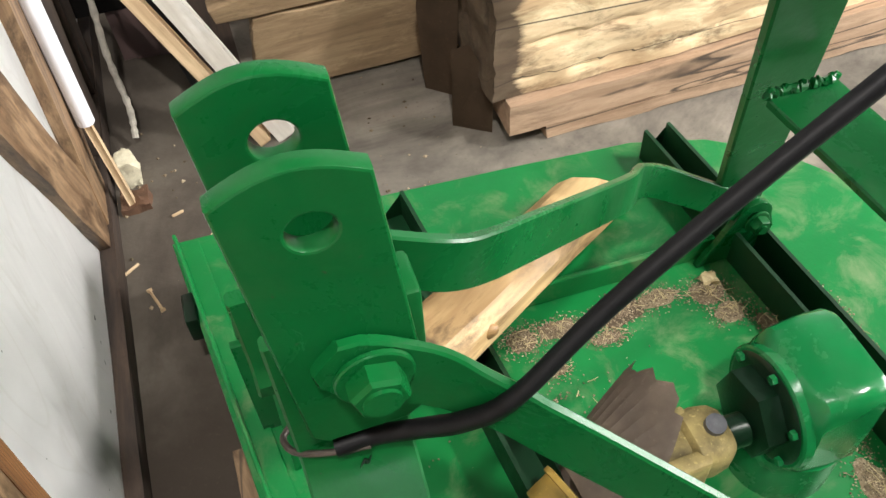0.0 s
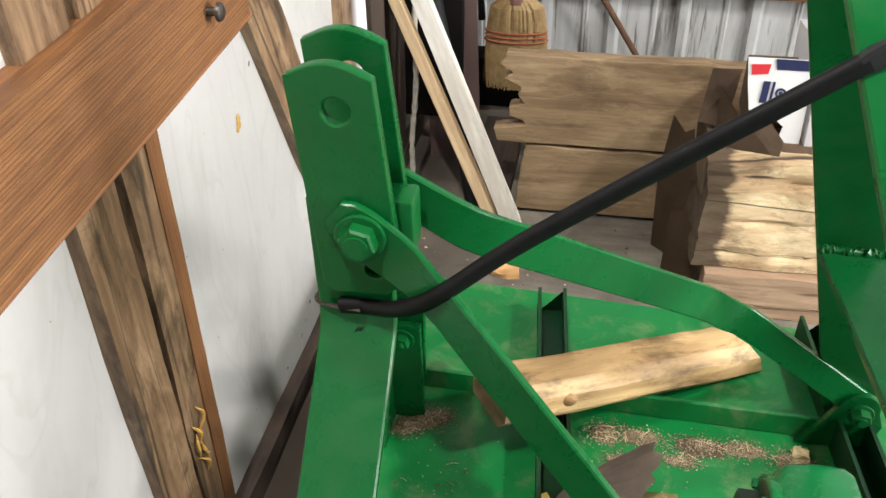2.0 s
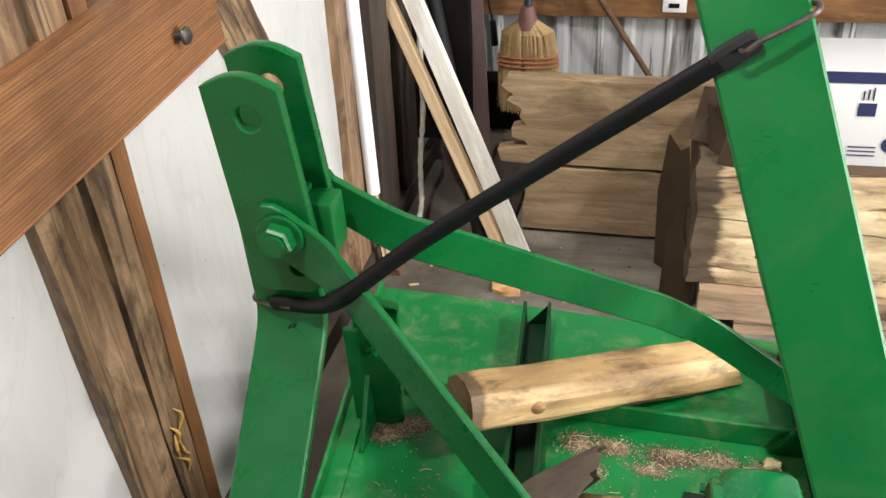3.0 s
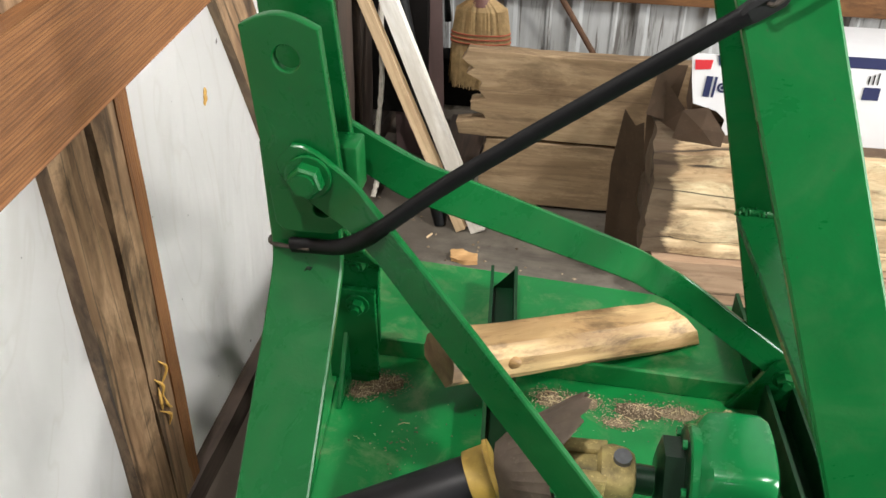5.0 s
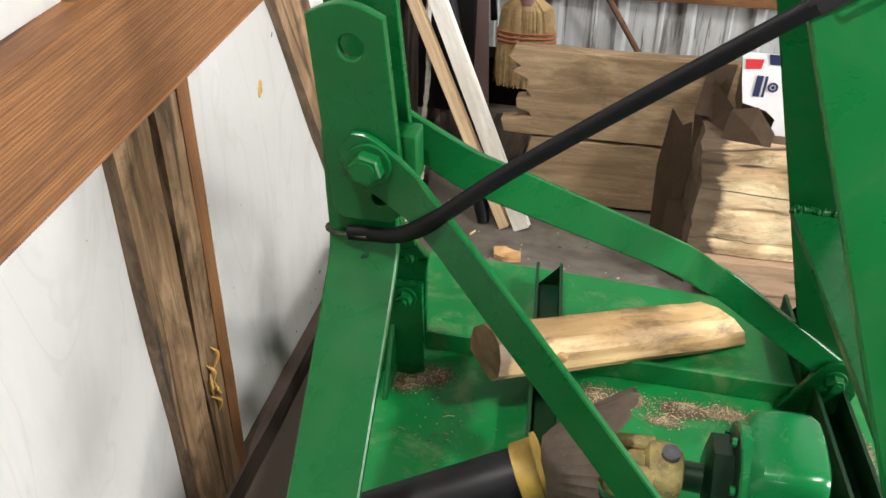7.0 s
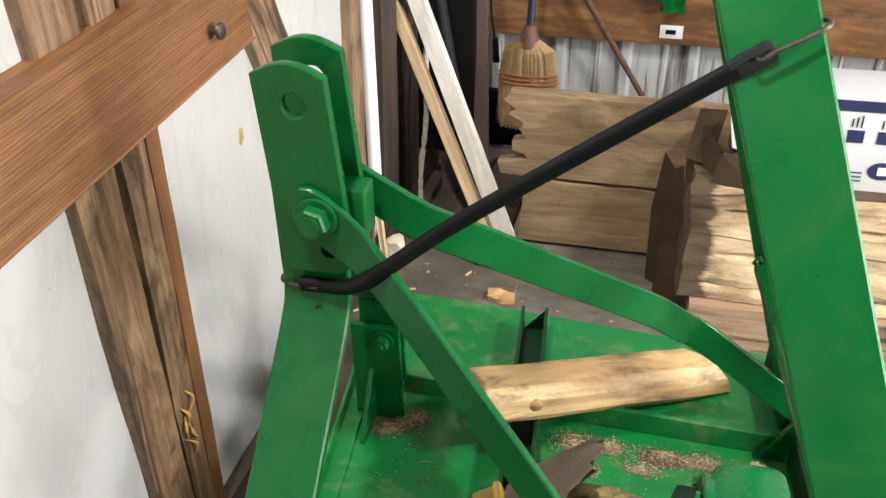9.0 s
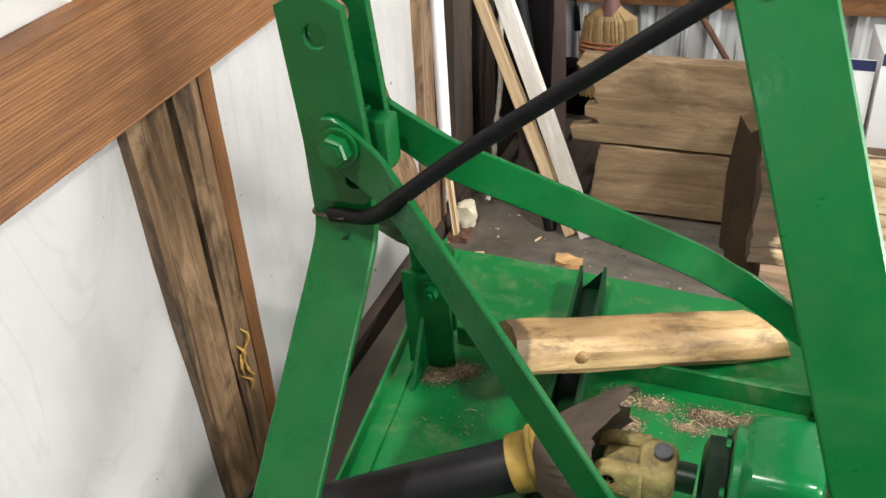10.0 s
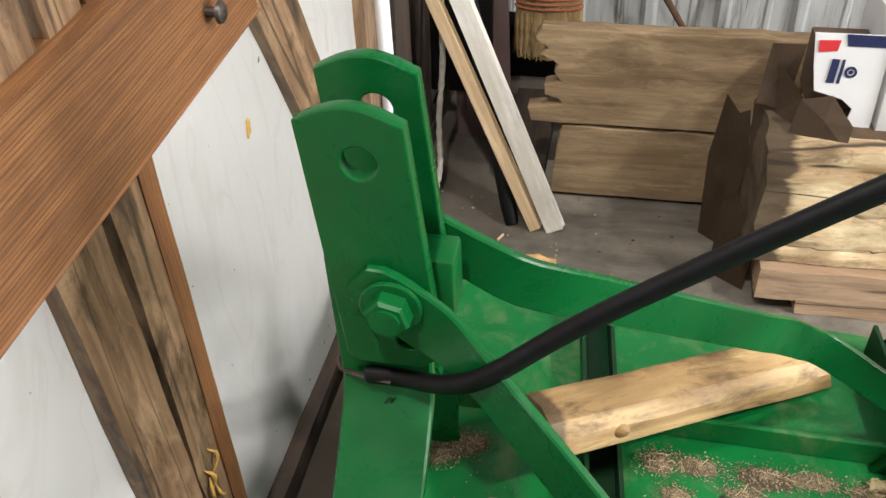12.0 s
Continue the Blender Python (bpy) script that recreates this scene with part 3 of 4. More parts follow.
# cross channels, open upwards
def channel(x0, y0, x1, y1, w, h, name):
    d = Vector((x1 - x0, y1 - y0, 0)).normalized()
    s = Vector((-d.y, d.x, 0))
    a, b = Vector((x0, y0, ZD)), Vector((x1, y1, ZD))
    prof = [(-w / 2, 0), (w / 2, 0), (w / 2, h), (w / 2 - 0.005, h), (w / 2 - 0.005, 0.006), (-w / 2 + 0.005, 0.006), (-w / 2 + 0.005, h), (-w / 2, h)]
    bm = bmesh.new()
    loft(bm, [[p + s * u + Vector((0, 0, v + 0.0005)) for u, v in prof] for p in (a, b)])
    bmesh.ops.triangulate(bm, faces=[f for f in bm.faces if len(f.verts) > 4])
    part(name, bm, CHANNEL, mower, "green open steel channel, its inner shade put into the colour")


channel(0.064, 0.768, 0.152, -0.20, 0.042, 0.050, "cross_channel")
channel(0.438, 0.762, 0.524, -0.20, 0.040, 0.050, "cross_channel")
# side rails
for y0, y1 in ((0.582, 0.576), (-0.016, -0.022)):
    bm = bmesh.new()
    flat_bar(bm, [(0.11, y0, ZD + 0.0175), (0.420, y1, ZD + 0.0175)], (0, 0, 1), 0.035, 0.007)
    part("side_rail", bm, DECK, mower)
    bm = bmesh.new()
    flat_bar(bm, [(-0.10, y0 + 0.004, ZD + 0.0165), (0.045, y0 + 0.002, ZD + 0.0165)], (0, 0, 1), 0.033, 0.007)
    part("side_rail", bm, DECK, mower)

# rear lugs of the braces
def rear_lug(y, out):
    out_line = [(0.394, ZD + 0.002), (0.478, ZD + 0.002), (0.489, ZD + 0.045)] + arc(0.457, 0.205, 0.024, -5, 150, 8) + [(0.420, ZD + 0.046)]
    m = Matrix(((1, 0, 0, 0), (0, 0, 1, y), (0, 1, 0, 0), (0, 0, 0, 1)))
    part("brace_lug", cut_plate(out_line, [(0.456, 0.205, 0.008)], 0.009, 0.0012, m), GREEN, mower)
    bolt_set(mower, (0.456, y - 0.010, 0.205), (0, -1, 0), 0.021, 0.011, 0.016, 0.006)
    bm = bmesh.new()
    hex_head(bm, (0.456, y + 0.018, 0.205), (0, 1, 0), 0.021, 0.012)
    part("nut", bm, GREEN, mower)


rear_lug(0.565, 1)
rear_lug(-0.012, -1)

# front lugs and gussets of the mast legs
def front_lug(y, s):
    m = Matrix(((1, 0, 0, 0), (0, 0, 1, y), (0, 1, 0, 0), (0, 0, 0, 1)))
    line = [(-0.152, ZD + 0.002), (-0.083, ZD + 0.002), (-0.084, 0.298), (-0.152, 0.298)]
    part("mast_lug", cut_plate(line, [(-0.107, 0.276, 0.006)], 0.009, 0.0012, m), GREEN, mower)
    g = [(y - 0.005, 0.225), (y - 0.062, ZD + 0.002), (y - 0.005, ZD + 0.002)]
    mm = Matrix(((0, 0, 1, -0.126), (1, 0, 0, 0), (0, 1, 0, 0), (0, 0, 0, 1)))
    part("gusset", cut_plate(g, [], 0.007, 0.001, mm), GREEN, mower)
    bolt_set(mower, (-0.107, y - 0.005, 0.276), (0, -1, 0), 0.019, 0.010, 0.016, 0.009)
    bolt_set(mower, (-0.100, y - 0.014, 0.352), (0, -1, 0), 0.019, 0.010, 0.014, 0.007)


front_lug(0.526, 1)
front_lug(0.012, -1)

# mast legs, flat bars that bend out from the hitch plates
def leg(pts, name):
    bm = bmesh.new()
    flat_bar(bm, smooth_line(pts, 4), (1, 0, 0), 0.0635, 0.009, 0.0016)
    part(name, bm, GREEN, mower)


leg([(-0.0685, 0.2547, 0.655), (-0.0685, 0.2547, 0.585), (-0.0685, 0.2530, 0.545), (-0.0685, 0.2322, 0.5148), (-0.0685, 0.1522, 0.4348), (-0.0685, 0.0075, 0.290), (-0.068, -0.010, 0.262), (-0.068, -0.012, 0.140)], "mast_leg")
leg([(-0.079, 0.2852, 0.655), (-0.079, 0.2860, 0.600), (-0.082, 0.299, 0.555), (-0.098, 0.46, 0.40), (-0.104, 0.518, 0.350), (-0.112, 0.540, 0.315), (-0.115, 0.541, 0.20)], "mast_leg")

# two top-link plates on the pivot bolt
def link_plate(y, dx, dz):
    m = Matrix(((1, 0, 0, dx), (0, 0, 1, y), (0, 1, 0, dz), (0, 0, 0, 1)))
    top = [(-0.0345 + 0.0620 * k / 10, 0.7575 + 0.0105 * math.sin(math.pi * k / 10)) for k in range(11)][::-1]
    top = [(x - 0.0665, z) for x, z in top]
    line = [(-0.090, 0.586), (-0.083, 0.578), (-0.040, 0.578), (-0.026, 0.590)] + [(-0.0265, 0.60)] + top
    return part("link_plate", cut_plate(line, [(-0.066, 0.7335, 0.0105), (-0.0475, 0.602, 0.0075)], 0.010, 0.0014, m), GREEN, mower, "thick green hitch plate with a rounded top and pin hole")


link_plate(0.245, 0, 0)
link_plate(0.295, -0.0035, 0.0045)
bm = bmesh.new()
box(bm, (-0.047, 0.2605, 0.604), (-0.021, 0.2895, 0.652), 0.003)
part("spacer_block", bm, GREEN, mower)
bm = bmesh.new()
tube(bm, [(-0.054, 0.216, 0.638), (-0.054, 0.330, 0.638)], 0.0095, 16)
part("pivot_pin", bm, GREEN, mower)
bm = bmesh.new()
disc(bm, (-0.054, 0.2332, 0.638), (0, -1, 0), 0.0195, 0.0035, 26)
part("washer", bm, GREEN, mower)
bm = bmesh.new()
hex_head(bm, (-0.054, 0.2300, 0.638), (0, -1, 0), 0.0255, 0.012)
part("bolt", bm, GREEN, mower, "large painted hexagon pivot bolt")

# chipped paint on the front leg
bm = bmesh.new()
tube(bm, smooth_line([(-0.0700, 0.2426, 0.5352), (-0.0665, 0.2448, 0.5380), (-0.0655, 0.2436, 0.5366), (-0.0625, 0.2456, 0.5392)], 4), [0.0003 + 0.0010 * math.sin(math.pi * k / 12) for k in range(13)], 6)
part("paint_chip", bm, BLACKIRON, mower, "dark squiggle of chipped paint")

# tail braces
def brace(pts, name, lead):
    pts = [p + Vector((0.001, 0.001, 0.0024)) for p in smooth_line(pts, 6)]
    bm = bmesh.new()
    flat_bar(bm, pts, (0, 0, 1), 0.038, 0.0075, 0.0014)
    part(name, bm, GREEN, mower, "flat green brace strap")


nb = smooth_line([(-0.0545, 0.2365, 0.639), (-0.022, 0.2355, 0.611), (0.006, 0.2230, 0.590), (0.038, 0.2050, 0.563), (0.138, 0.1540, 0.470), (0.238, 0.1020, 0.377), (0.439, -0.001, 0.190)], 6)
end = (nb[0] - nb[1]).normalized()
bm = bmesh.new()
pts = [nb[0] + end * 0.026, nb[0] + end * 0.018, nb[0] + end * 0.008] + nb
widths = [0.022, 0.035, 0.040] + [0.0415] * len(nb)
loops = []
for i, p in enumerate(pts):
    d = (pts[min(i + 1, len(pts) - 1)] - pts[max(i - 1, 0)]).normalized()
    u = (Vector((0, 0, 1)) - d * d.z).normalized()
    loops.append(rect_loop(p, u, d.cross(u), widths[i], 0.0066, 0.0014))
loft(bm, loops)
part("tail_brace", bm, GREEN, mower, "flat green brace strap")
brace([(-0.056, 0.3045, 0.640), (-0.012, 0.3055, 0.614), (0.012, 0.3105, 0.597), (0.034, 0.3220, 0.581), (0.062, 0.3420, 0.5590), (0.140, 0.4030, 0.493), (0.210, 0.4600, 0.432), (0.242, 0.4970, 0.395), (0.270, 0.5300, 0.358), (0.305, 0.5480, 0.328), (0.380, 0.5590, 0.267), (0.464, 0.572, 0.198)], "tail_brace", 0)

# A-frame that straddles the gearbox
def frame_leg(a, b):
    a, b = Vector(a), Vector(b)
    bm = bmesh.new()
    flat_bar(bm, [a, a.lerp(b, 0.5), b], (1, 0, 0), 0.0630, 0.012, 0.002)
    return part("frame_leg", bm, FRAME, mower, "broad green flat-bar leg of the straddling frame")


HALF = Vector((0.0298, 0.0, 0.006))
frame_leg(Vector((0.196, 0.310, 0.95)) + HALF, Vector((0.469, 0.037, 0.180)) + HALF)
frame_leg(Vector((0.198, 0.330, 0.95)) + HALF, Vector((0.437, 0.612, 0.14)) + HALF)
bm = bmesh.new()
flat_bar(bm, [(0.362, 0.462, 0.500), (0.378, 0.305, 0.496), (0.392, 0.160, 0.492)], (1, 0, 0), 0.068, 0.009, 0.0016)
part("cross_plate", bm, GREEN, mower)
bm = bmesh.new()
tube(bm, [(0.328 + 0.068 * k / 40, 0.4615 + random.uniform(-0.0015, 0.0015), 0.5055 + random.uniform(-0.0012, 0.0012)) for k in range(41)], [0.0032 + 0.0014 * (k % 2) + random.uniform(0, 0.0012) for k in range(41)], 9)
part("weld_bead", bm, GREEN, mower)

# gearbox
bm = bmesh.new()
def super_loop(x, cy, cz, a, b, e, n=36):
    out = []
    for k in range(n):
        t = 2 * math.pi * k / n
        c, s = math.cos(t), math.sin(t)
        out.append((x, cy + a * math.copysign(abs(c) ** e, c), cz + b * math.copysign(abs(s) ** e, s)))
    return out


GC, GZ, YC = 0.316, 0.256, 0.302
loft(bm, [super_loop(x, GC, GZ, a, b, e) for x, a, b, e in ((0.312, 0.055, 0.057, 0.9), (0.318, 0.057, 0.060, 0.6), (0.324, 0.054, 0.062, 0.36), (0.352, 0.054, 0.064, 0.28), (0.378, 0.053, 0.064, 0.28), (0.386, 0.050, 0.061, 0.32), (0.390, 0.043, 0.055, 0.45))])
gear = part("gearbox", bm, GEAR, mower, "glossy green cast gearbox with rounded edges")
bm = bmesh.new()
tube(bm, [(0.304, GC, GZ), (0.306, GC, GZ), (0.315, GC, GZ), (0.318, GC, GZ)], [0.0575, 0.0600, 0.0600, 0.0575], 40)
part("flange", bm, GEAR, gear)
bm = bmesh.new()
tube(bm, [(0.350, GC, GZ - 0.055), (0.350, GC, ZD)], 0.054, 28)
part("pedestal", bm, GEAR, gear)
bm = bmesh.new()
tube(bm, [(0.301, GC, GZ), (0.303, GC, GZ), (0.3045, GC, GZ)], [0.049, 0.0535, 0.0555], 36)
part("cover", bm, BLACKIRON, gear, "dark green-black front cover")
bm = bmesh.new()
hex_head(bm, (0.303, GC, GZ), (-1, 0, 0), 0.074, 0.028, 0.35)
part("bearing_boss", bm, BLACKIRON, gear)
for k in range(6):
    a = math.pi / 6 + k * math.pi / 3
    bm = bmesh.new()
    hex_head(bm, (0.3015, GC + 0.0500 * math.cos(a), GZ + 0.0500 * math.sin(a)), (-1, 0, 0), 0.009, 0.005)
    part("flange_bolt", bm, GEAR, gear)
bm = bmesh.new()
tube(bm, [(0.386, GC - 0.02, GZ + 0.02), (0.394, GC - 0.02, GZ + 0.02)], 0.008, 12)
part("plug", bm, GEAR, gear)

# drive shaft with its guard
shaft = thing("drive_shaft", (0.05, 0.29, 0.13), "black drive shaft with yellow collar, worn yoke and broken guard", "drive shaft")
bm = bmesh.new()
tube(bm, [(0.272, YC, GZ + 0.004), (0.225, YC, GZ + 0.006)], 0.016, 18)
part("input_shaft", bm, BLACKIRON, shaft)
bm = bmesh.new()
loft(bm, [super_loop(x, YC, 0.262, a, b, 0.6, 24) for x, a, b in ((0.212, 0.020, 0.018), (0.216, 0.028, 0.024), (0.228, 0.030, 0.026), (0.244, 0.027, 0.024), (0.251, 0.022, 0.020), (0.253, 0.016, 0.014))])
yoke = part("yoke", bm, YOKE, shaft, "worn yellow universal-joint yoke")
for sgn in (-1, 1):
    m = Matrix(((1, 0, 0, 0), (0, 0, 1, YC + sgn * 0.022), (0, 1, 0, 0.262), (0, 0, 0, 1)))
    ear = arc(0.186, 0.0, 0.019, 80, 280, 10) + [(0.222, -0.021), (0.222, 0.021)]
    me = cut_plate(ear, [(0.186, 0.0, 0.006)], 0.017, 0.004, m)
    part("ear", me, YOKE, yoke)
bm = bmesh.new()
loft(bm, [super_loop(x, YC, 0.262, a, b, 0.6, 20) for x, a, b in ((0.176, 0.010, 0.010), (0.180, 0.015, 0.015), (0.214, 0.016, 0.017), (0.218, 0.014, 0.014))])
part("hub", bm, YOKE, yoke)
bm = bmesh.new()
tube(bm, [(0.237, 0.303, 0.276), (0.237, 0.300, 0.2945)], 0.0095, 16)
part("pin", bm, PIN_STEEL, shaft, "dull steel lock pin")
bm = bmesh.new()
tube(bm, [(0.237, 0.304, 0.272), (0.237, 0.3025, 0.2815)], 0.013, 16)
part("pin_seat", bm, BLACKIRON, shaft)
bm = bmesh.new()
tube(bm, [(0.20, YC - 0.028, 0.255), (0.20, YC + 0.028, 0.262)], 0.012, 14)
tube(bm, [(0.15, YC, 0.252), (0.20, YC, 0.260)], 0.017, 14)
part("joint_cross", bm, BLACKIRON, shaft)
A, B = Vector((0.090, 0.289, 0.242)), Vector((-0.165, 0.207, 0.152))
bm = bmesh.new()
dd = (B - A).normalized()
tube(bm, [A, A + dd * 0.01, A + dd * 0.1, B], [0.0285, 0.0295, 0.0295, 0.0295], 32)
part("tube", bm, TUBE, shaft, "scuffed black plastic guard tube")
bm = bmesh.new()
tube(bm, [A + dd * 0.012, A + dd * 0.011, A - dd * 0.012, A - dd * 0.013, A - dd * 0.014, A - dd * 0.019, A - dd * 0.020], [0.030, 0.0335, 0.0345, 0.0345, 0.0385, 0.0385, 0.034], 32)
part("collar", bm, YELLOW, shaft, "yellow plastic bearing collar")
# pleated, broken bell guard
bm = bmesh.new()
ax = (Vector((0.25, YC, 0.266)) - A).normalized()
ux = ax.orthogonal().normalized()
vx = ax.cross(ux)
rnd = random.Random(4)
N = 72
cut = [0.42 + 0.40 * max(0.0, (ux * math.cos(2 * math.pi * k / N) + vx * math.sin(2 * math.pi * k / N)).dot(Vector((0, 0.6, 0.8)))) + 0.26 * noise.noise(Vector((math.cos(2 * math.pi * k / N) * 2.2, math.sin(2 * math.pi * k / N) * 2.2, 4.0))) + 0.14 * rnd.random() for k in range(N)]
prev = None
for i in range(9):
    row = []
    for k in range(N):
        t = 2 * math.pi * k / N
        f = min(1.0, i / 8) * cut[k] * 1.25
        r = 0.034 + 0.048 * f ** 0.8 + 0.0018 * (k % 2) * min(1, 4 * f)
        p = A - dd * 0.015 + ax * (0.004 + 0.095 * f) + (ux * math.cos(t) + vx * math.sin(t)) * r
        row.append(bm.verts.new(p))
    if prev:
        for k in range(N):
            bm.faces.new((prev[k], prev[(k + 1) % N], row[(k + 1) % N], row[k]))
    prev = row
bmesh.ops.solidify(bm, geom=bm.faces[:], thickness=0.0016)
part("bell_guard", bm, GUARD, shaft, "cracked grey-brown bell guard")

# ---- rubber strap ----
strap = thing("tarp_strap", (0.1, 0.22, 0.6), "black rubber tarp strap hooked between mast and frame", "strap")
S = smooth_line([(-0.080, 0.2452, 0.5600), (-0.057, 0.2440, 0.5620), (-0.036, 0.2370, 0.5680), (-0.014, 0.2240, 0.5850), (0.010, 0.2165, 0.6070), (0.060, 0.2255, 0.6470), (0.140, 0.2345, 0.7045), (0.2585, 0.2420, 0.7890)], 5)
bm = bmesh.new()
loops = []
for i, p in enumerate(S):
    d = (S[min(i + 1, len(S) - 1)] - S[max(i - 1, 0)]).normalized()
    u = (Vector((0, -0.35, 1)) - d * d.dot(Vector((0, -0.35, 1)))).normalized()
    loops.append(rect_loop(p, u, d.cross(u), 0.0160, 0.0095, 0.0032))
loft(bm, loops)
part("band", bm, RUBBER, strap, "", None, True, 60)
bm = bmesh.new()
e = (S[-1] - S[-2]).normalized()
u = Vector((0, -0.35, 1)).normalized()
pts = [S[-1] - e * 0.004, S[-1] + e * 0.004, S[-1] + e * 0.022, S[-1] + e * 0.026]
loft(bm, [rect_loop(p, (u - e * e.dot(u)).normalized(), e.cross(u), w, 0.0105, 0.003) for p, w in zip(pts, (0.0165, 0.0195, 0.0185, 0.013))])
part("end_eye", bm, RUBBER_EYE, strap, "worn grey rubber strap end")
bm = bmesh.new()
H0 = S[-1] + e * 0.014
tube(bm, smooth_line([H0 + Vector((-0.004, 0.004, 0.004)), H0 + Vector((0.001, -0.0085, 0.001)), H0 + Vector((0.010, -0.008, 0.008)), H0 + Vector((0.026, -0.004, 0.016)), H0 + Vector((0.0385, 0.001, 0.0225)), H0 + Vector((0.0415, 0.010, 0.024)), H0 + Vector((0.039, 0.024, 0.021)), H0 + Vector((0.032, 0.030, 0.018))], 6), 0.0018, 10)
part("hook", bm, DARK_STEEL, strap, "bent steel wire hook")
bm = bmesh.new()
tube(bm, smooth_line([(-0.062, 0.2400, 0.5610), (-0.084, 0.2450, 0.5580), (-0.101, 0.2530, 0.5545), (-0.106, 0.2640, 0.5525), (-0.101, 0.2710, 0.5520)], 6), 0.0020, 10)
part("hook", bm, DARK_STEEL, strap, "bent steel wire hook")

# ---- billet on the deck ----
P0, P1 = Vector((0.010, 0.486, 0.2335)), Vector((0.345, 0.721, 0.152))
f = axes(P1 - P0, (0, 0, 1), P0)
L = (P1 - P0).length
bm = bmesh.new()
prof = [(-0.030, -0.040), (-0.030, 0.030), (-0.012, 0.043), (0.012, 0.040), (0.028, 0.026), (0.033, 0.004), (0.026, -0.024), (0.006, -0.043), (-0.016, -0.046)]
loops = []
for i in range(25):
    k = 0.97 + 0.05 * noise.noise(Vector((i * 0.15, 2, 1)))
    x = L * i / 24
    loops.append([f @ Vector((x - 0.055 * (i / 24) ** 2 * max(0.0, min(1.0, 0.5 + (py - pz) / 0.11)), py * k + 0.002 * noise.noise(Vector((x * 14, py * 40, pz * 40))), pz * k + 0.002 * noise.noise(Vector((x * 14, py * 40, 8 + pz * 40))))) for py, pz in prof])
loft(bm, loops)
billet = part("wooden_billet", bm, BILLET_WOOD, None, "", f)
tagged(billet, "short debarked pine billet lying across the mower deck", "billet")
bm = bmesh.new()
kp = Vector((0.099, 0.507, 0.220))
bmesh.ops.create_icosphere(bm, subdivisions=3, radius=0.0135, matrix=Matrix.Translation(kp) @ Matrix.Diagonal((1.2, 0.6, 0.8, 1)))
part("knot", bm, KNOT_WOOD, billet, "raised brown knot", f)

# ---- litter on the deck ----
def litter(name, label, spots, grains, straws, seed, zbase=ZD, size=(0.0012, 0.0042)):
    """A thin spread of chaff with straws: low mounds, grains and stalks joined as one."""
    r = random.Random(seed)
    bm = bmesh.new()
    for cx, cy, rx, ry, h in [q for q in spots if q[4] > 0.001]:
        n, prev = 26, None
        for ring in range(6):
            q = ring / 5
            row = []
            for k in range(n):
                t = 2 * math.pi * k / n
                w = 1 + 0.35 * noise.noise(Vector((cx * 40 + math.cos(t) * 1.6, cy * 40 + math.sin(t) * 1.6, seed)))
                z = h * (1 - q * q) * (0.7 + 0.5 * noise.noise(Vector((cx * 99 + q * 5 * math.cos(t), q * 5 * math.sin(t), 5))))
                row.append(bm.verts.new((cx + rx * q * w * math.cos(t), cy + ry * q * w * math.sin(t), zbase + max(0.0006, z) if ring < 5 else zbase + 0.0003)))
            if prev:
                for k in range(n):
                    bm.faces.new((prev[k], prev[(k + 1) % n], row[(k + 1) % n], row[k]))
            prev = row
    verts, faces = [v.co[:] for v in bm.verts], []
    bm.verts.index_update()
    faces = [[v.index for v in fc.verts] for fc in bm.faces]
    bm.free()
    for k in range(grains):
        cx, cy, rx, ry, h = r.choice(spots)
        t, q = r.uniform(0, 2 * math.pi), min(1.9, abs(r.gauss(0, 0.8)))
        c = Vector((cx + rx * q * math.cos(t), cy + ry * q * math.sin(t), zbase + max(0.001, h * (1 - q * q)) + 0.0008))
        s = r.uniform(*size)
        base = len(verts)
        for dx, dy, dz in ((1, 0, 0), (-1, 0, 0), (0, 1, 0), (0, -1, 0), (0, 0, 0.8), (0, 0, -0.6)):
            verts.append((c.x + dx * s * r.uniform(0.5, 1.5), c.y + dy * s * r.uniform(0.5, 1.5), c.z + dz * s * r.uniform(0.5, 1.1)))
        for a, b2, c2 in ((0, 2, 4), (2, 1, 4), (1, 3, 4), (3, 0, 4), (2, 0, 5), (1, 2, 5), (3, 1, 5), (0, 3, 5)):
            faces.append([base + a, base + b2, base + c2])
    me = bpy.data.meshes.new(name)
    me.from_pydata(verts, [], faces)
    heap = part(name, me, CHAFF, None, "", None, False)
    tagged(heap, label, "litter", kind="stuff")
    verts, faces = [], []
    for k in range(straws):
        cx, cy, rx, ry, h = r.choice(spots)
        t, q = r.uniform(0, 2 * math.pi), r.uniform(0, 1.2)
        c = Vector((cx + rx * q * math.cos(t), cy + ry * q * math.sin(t), zbase + max(0.002, h * (1 - q * q)) + r.uniform(0.001, 0.004)))
        a, ln, w = r.uniform(0, math.pi), r.uniform(0.004, 0.019), r.uniform(0.0003, 0.0006)
        d = Vector((math.cos(a), math.sin(a), r.uniform(-0.1, 0.14)))
        s = Vector((-d.y, d.x, 0)).normalized() * w
        base = len(verts)
        mid = c + Vector((0, 0, r.uniform(0, 0.002))) + s * r.uniform(-3, 3)
        for p in (c - d * ln / 2, mid, c + d * ln / 2):
            verts += [(p - s)[:], (p + s)[:], (p + Vector((0, 0, w * 1.6)))[:]]
        for o in (0, 3):
            for i in range(3):
                faces.append([base + o + i, base + o + (i + 1) % 3, base + o + 3 + (i + 1) % 3, base + o + 3 + i])
    me = bpy.data.meshes.new(name)
    me.from_pydata(verts, [], faces)
    part("straw", me, DRYGRASS, heap, "pale dry straw", None, False)


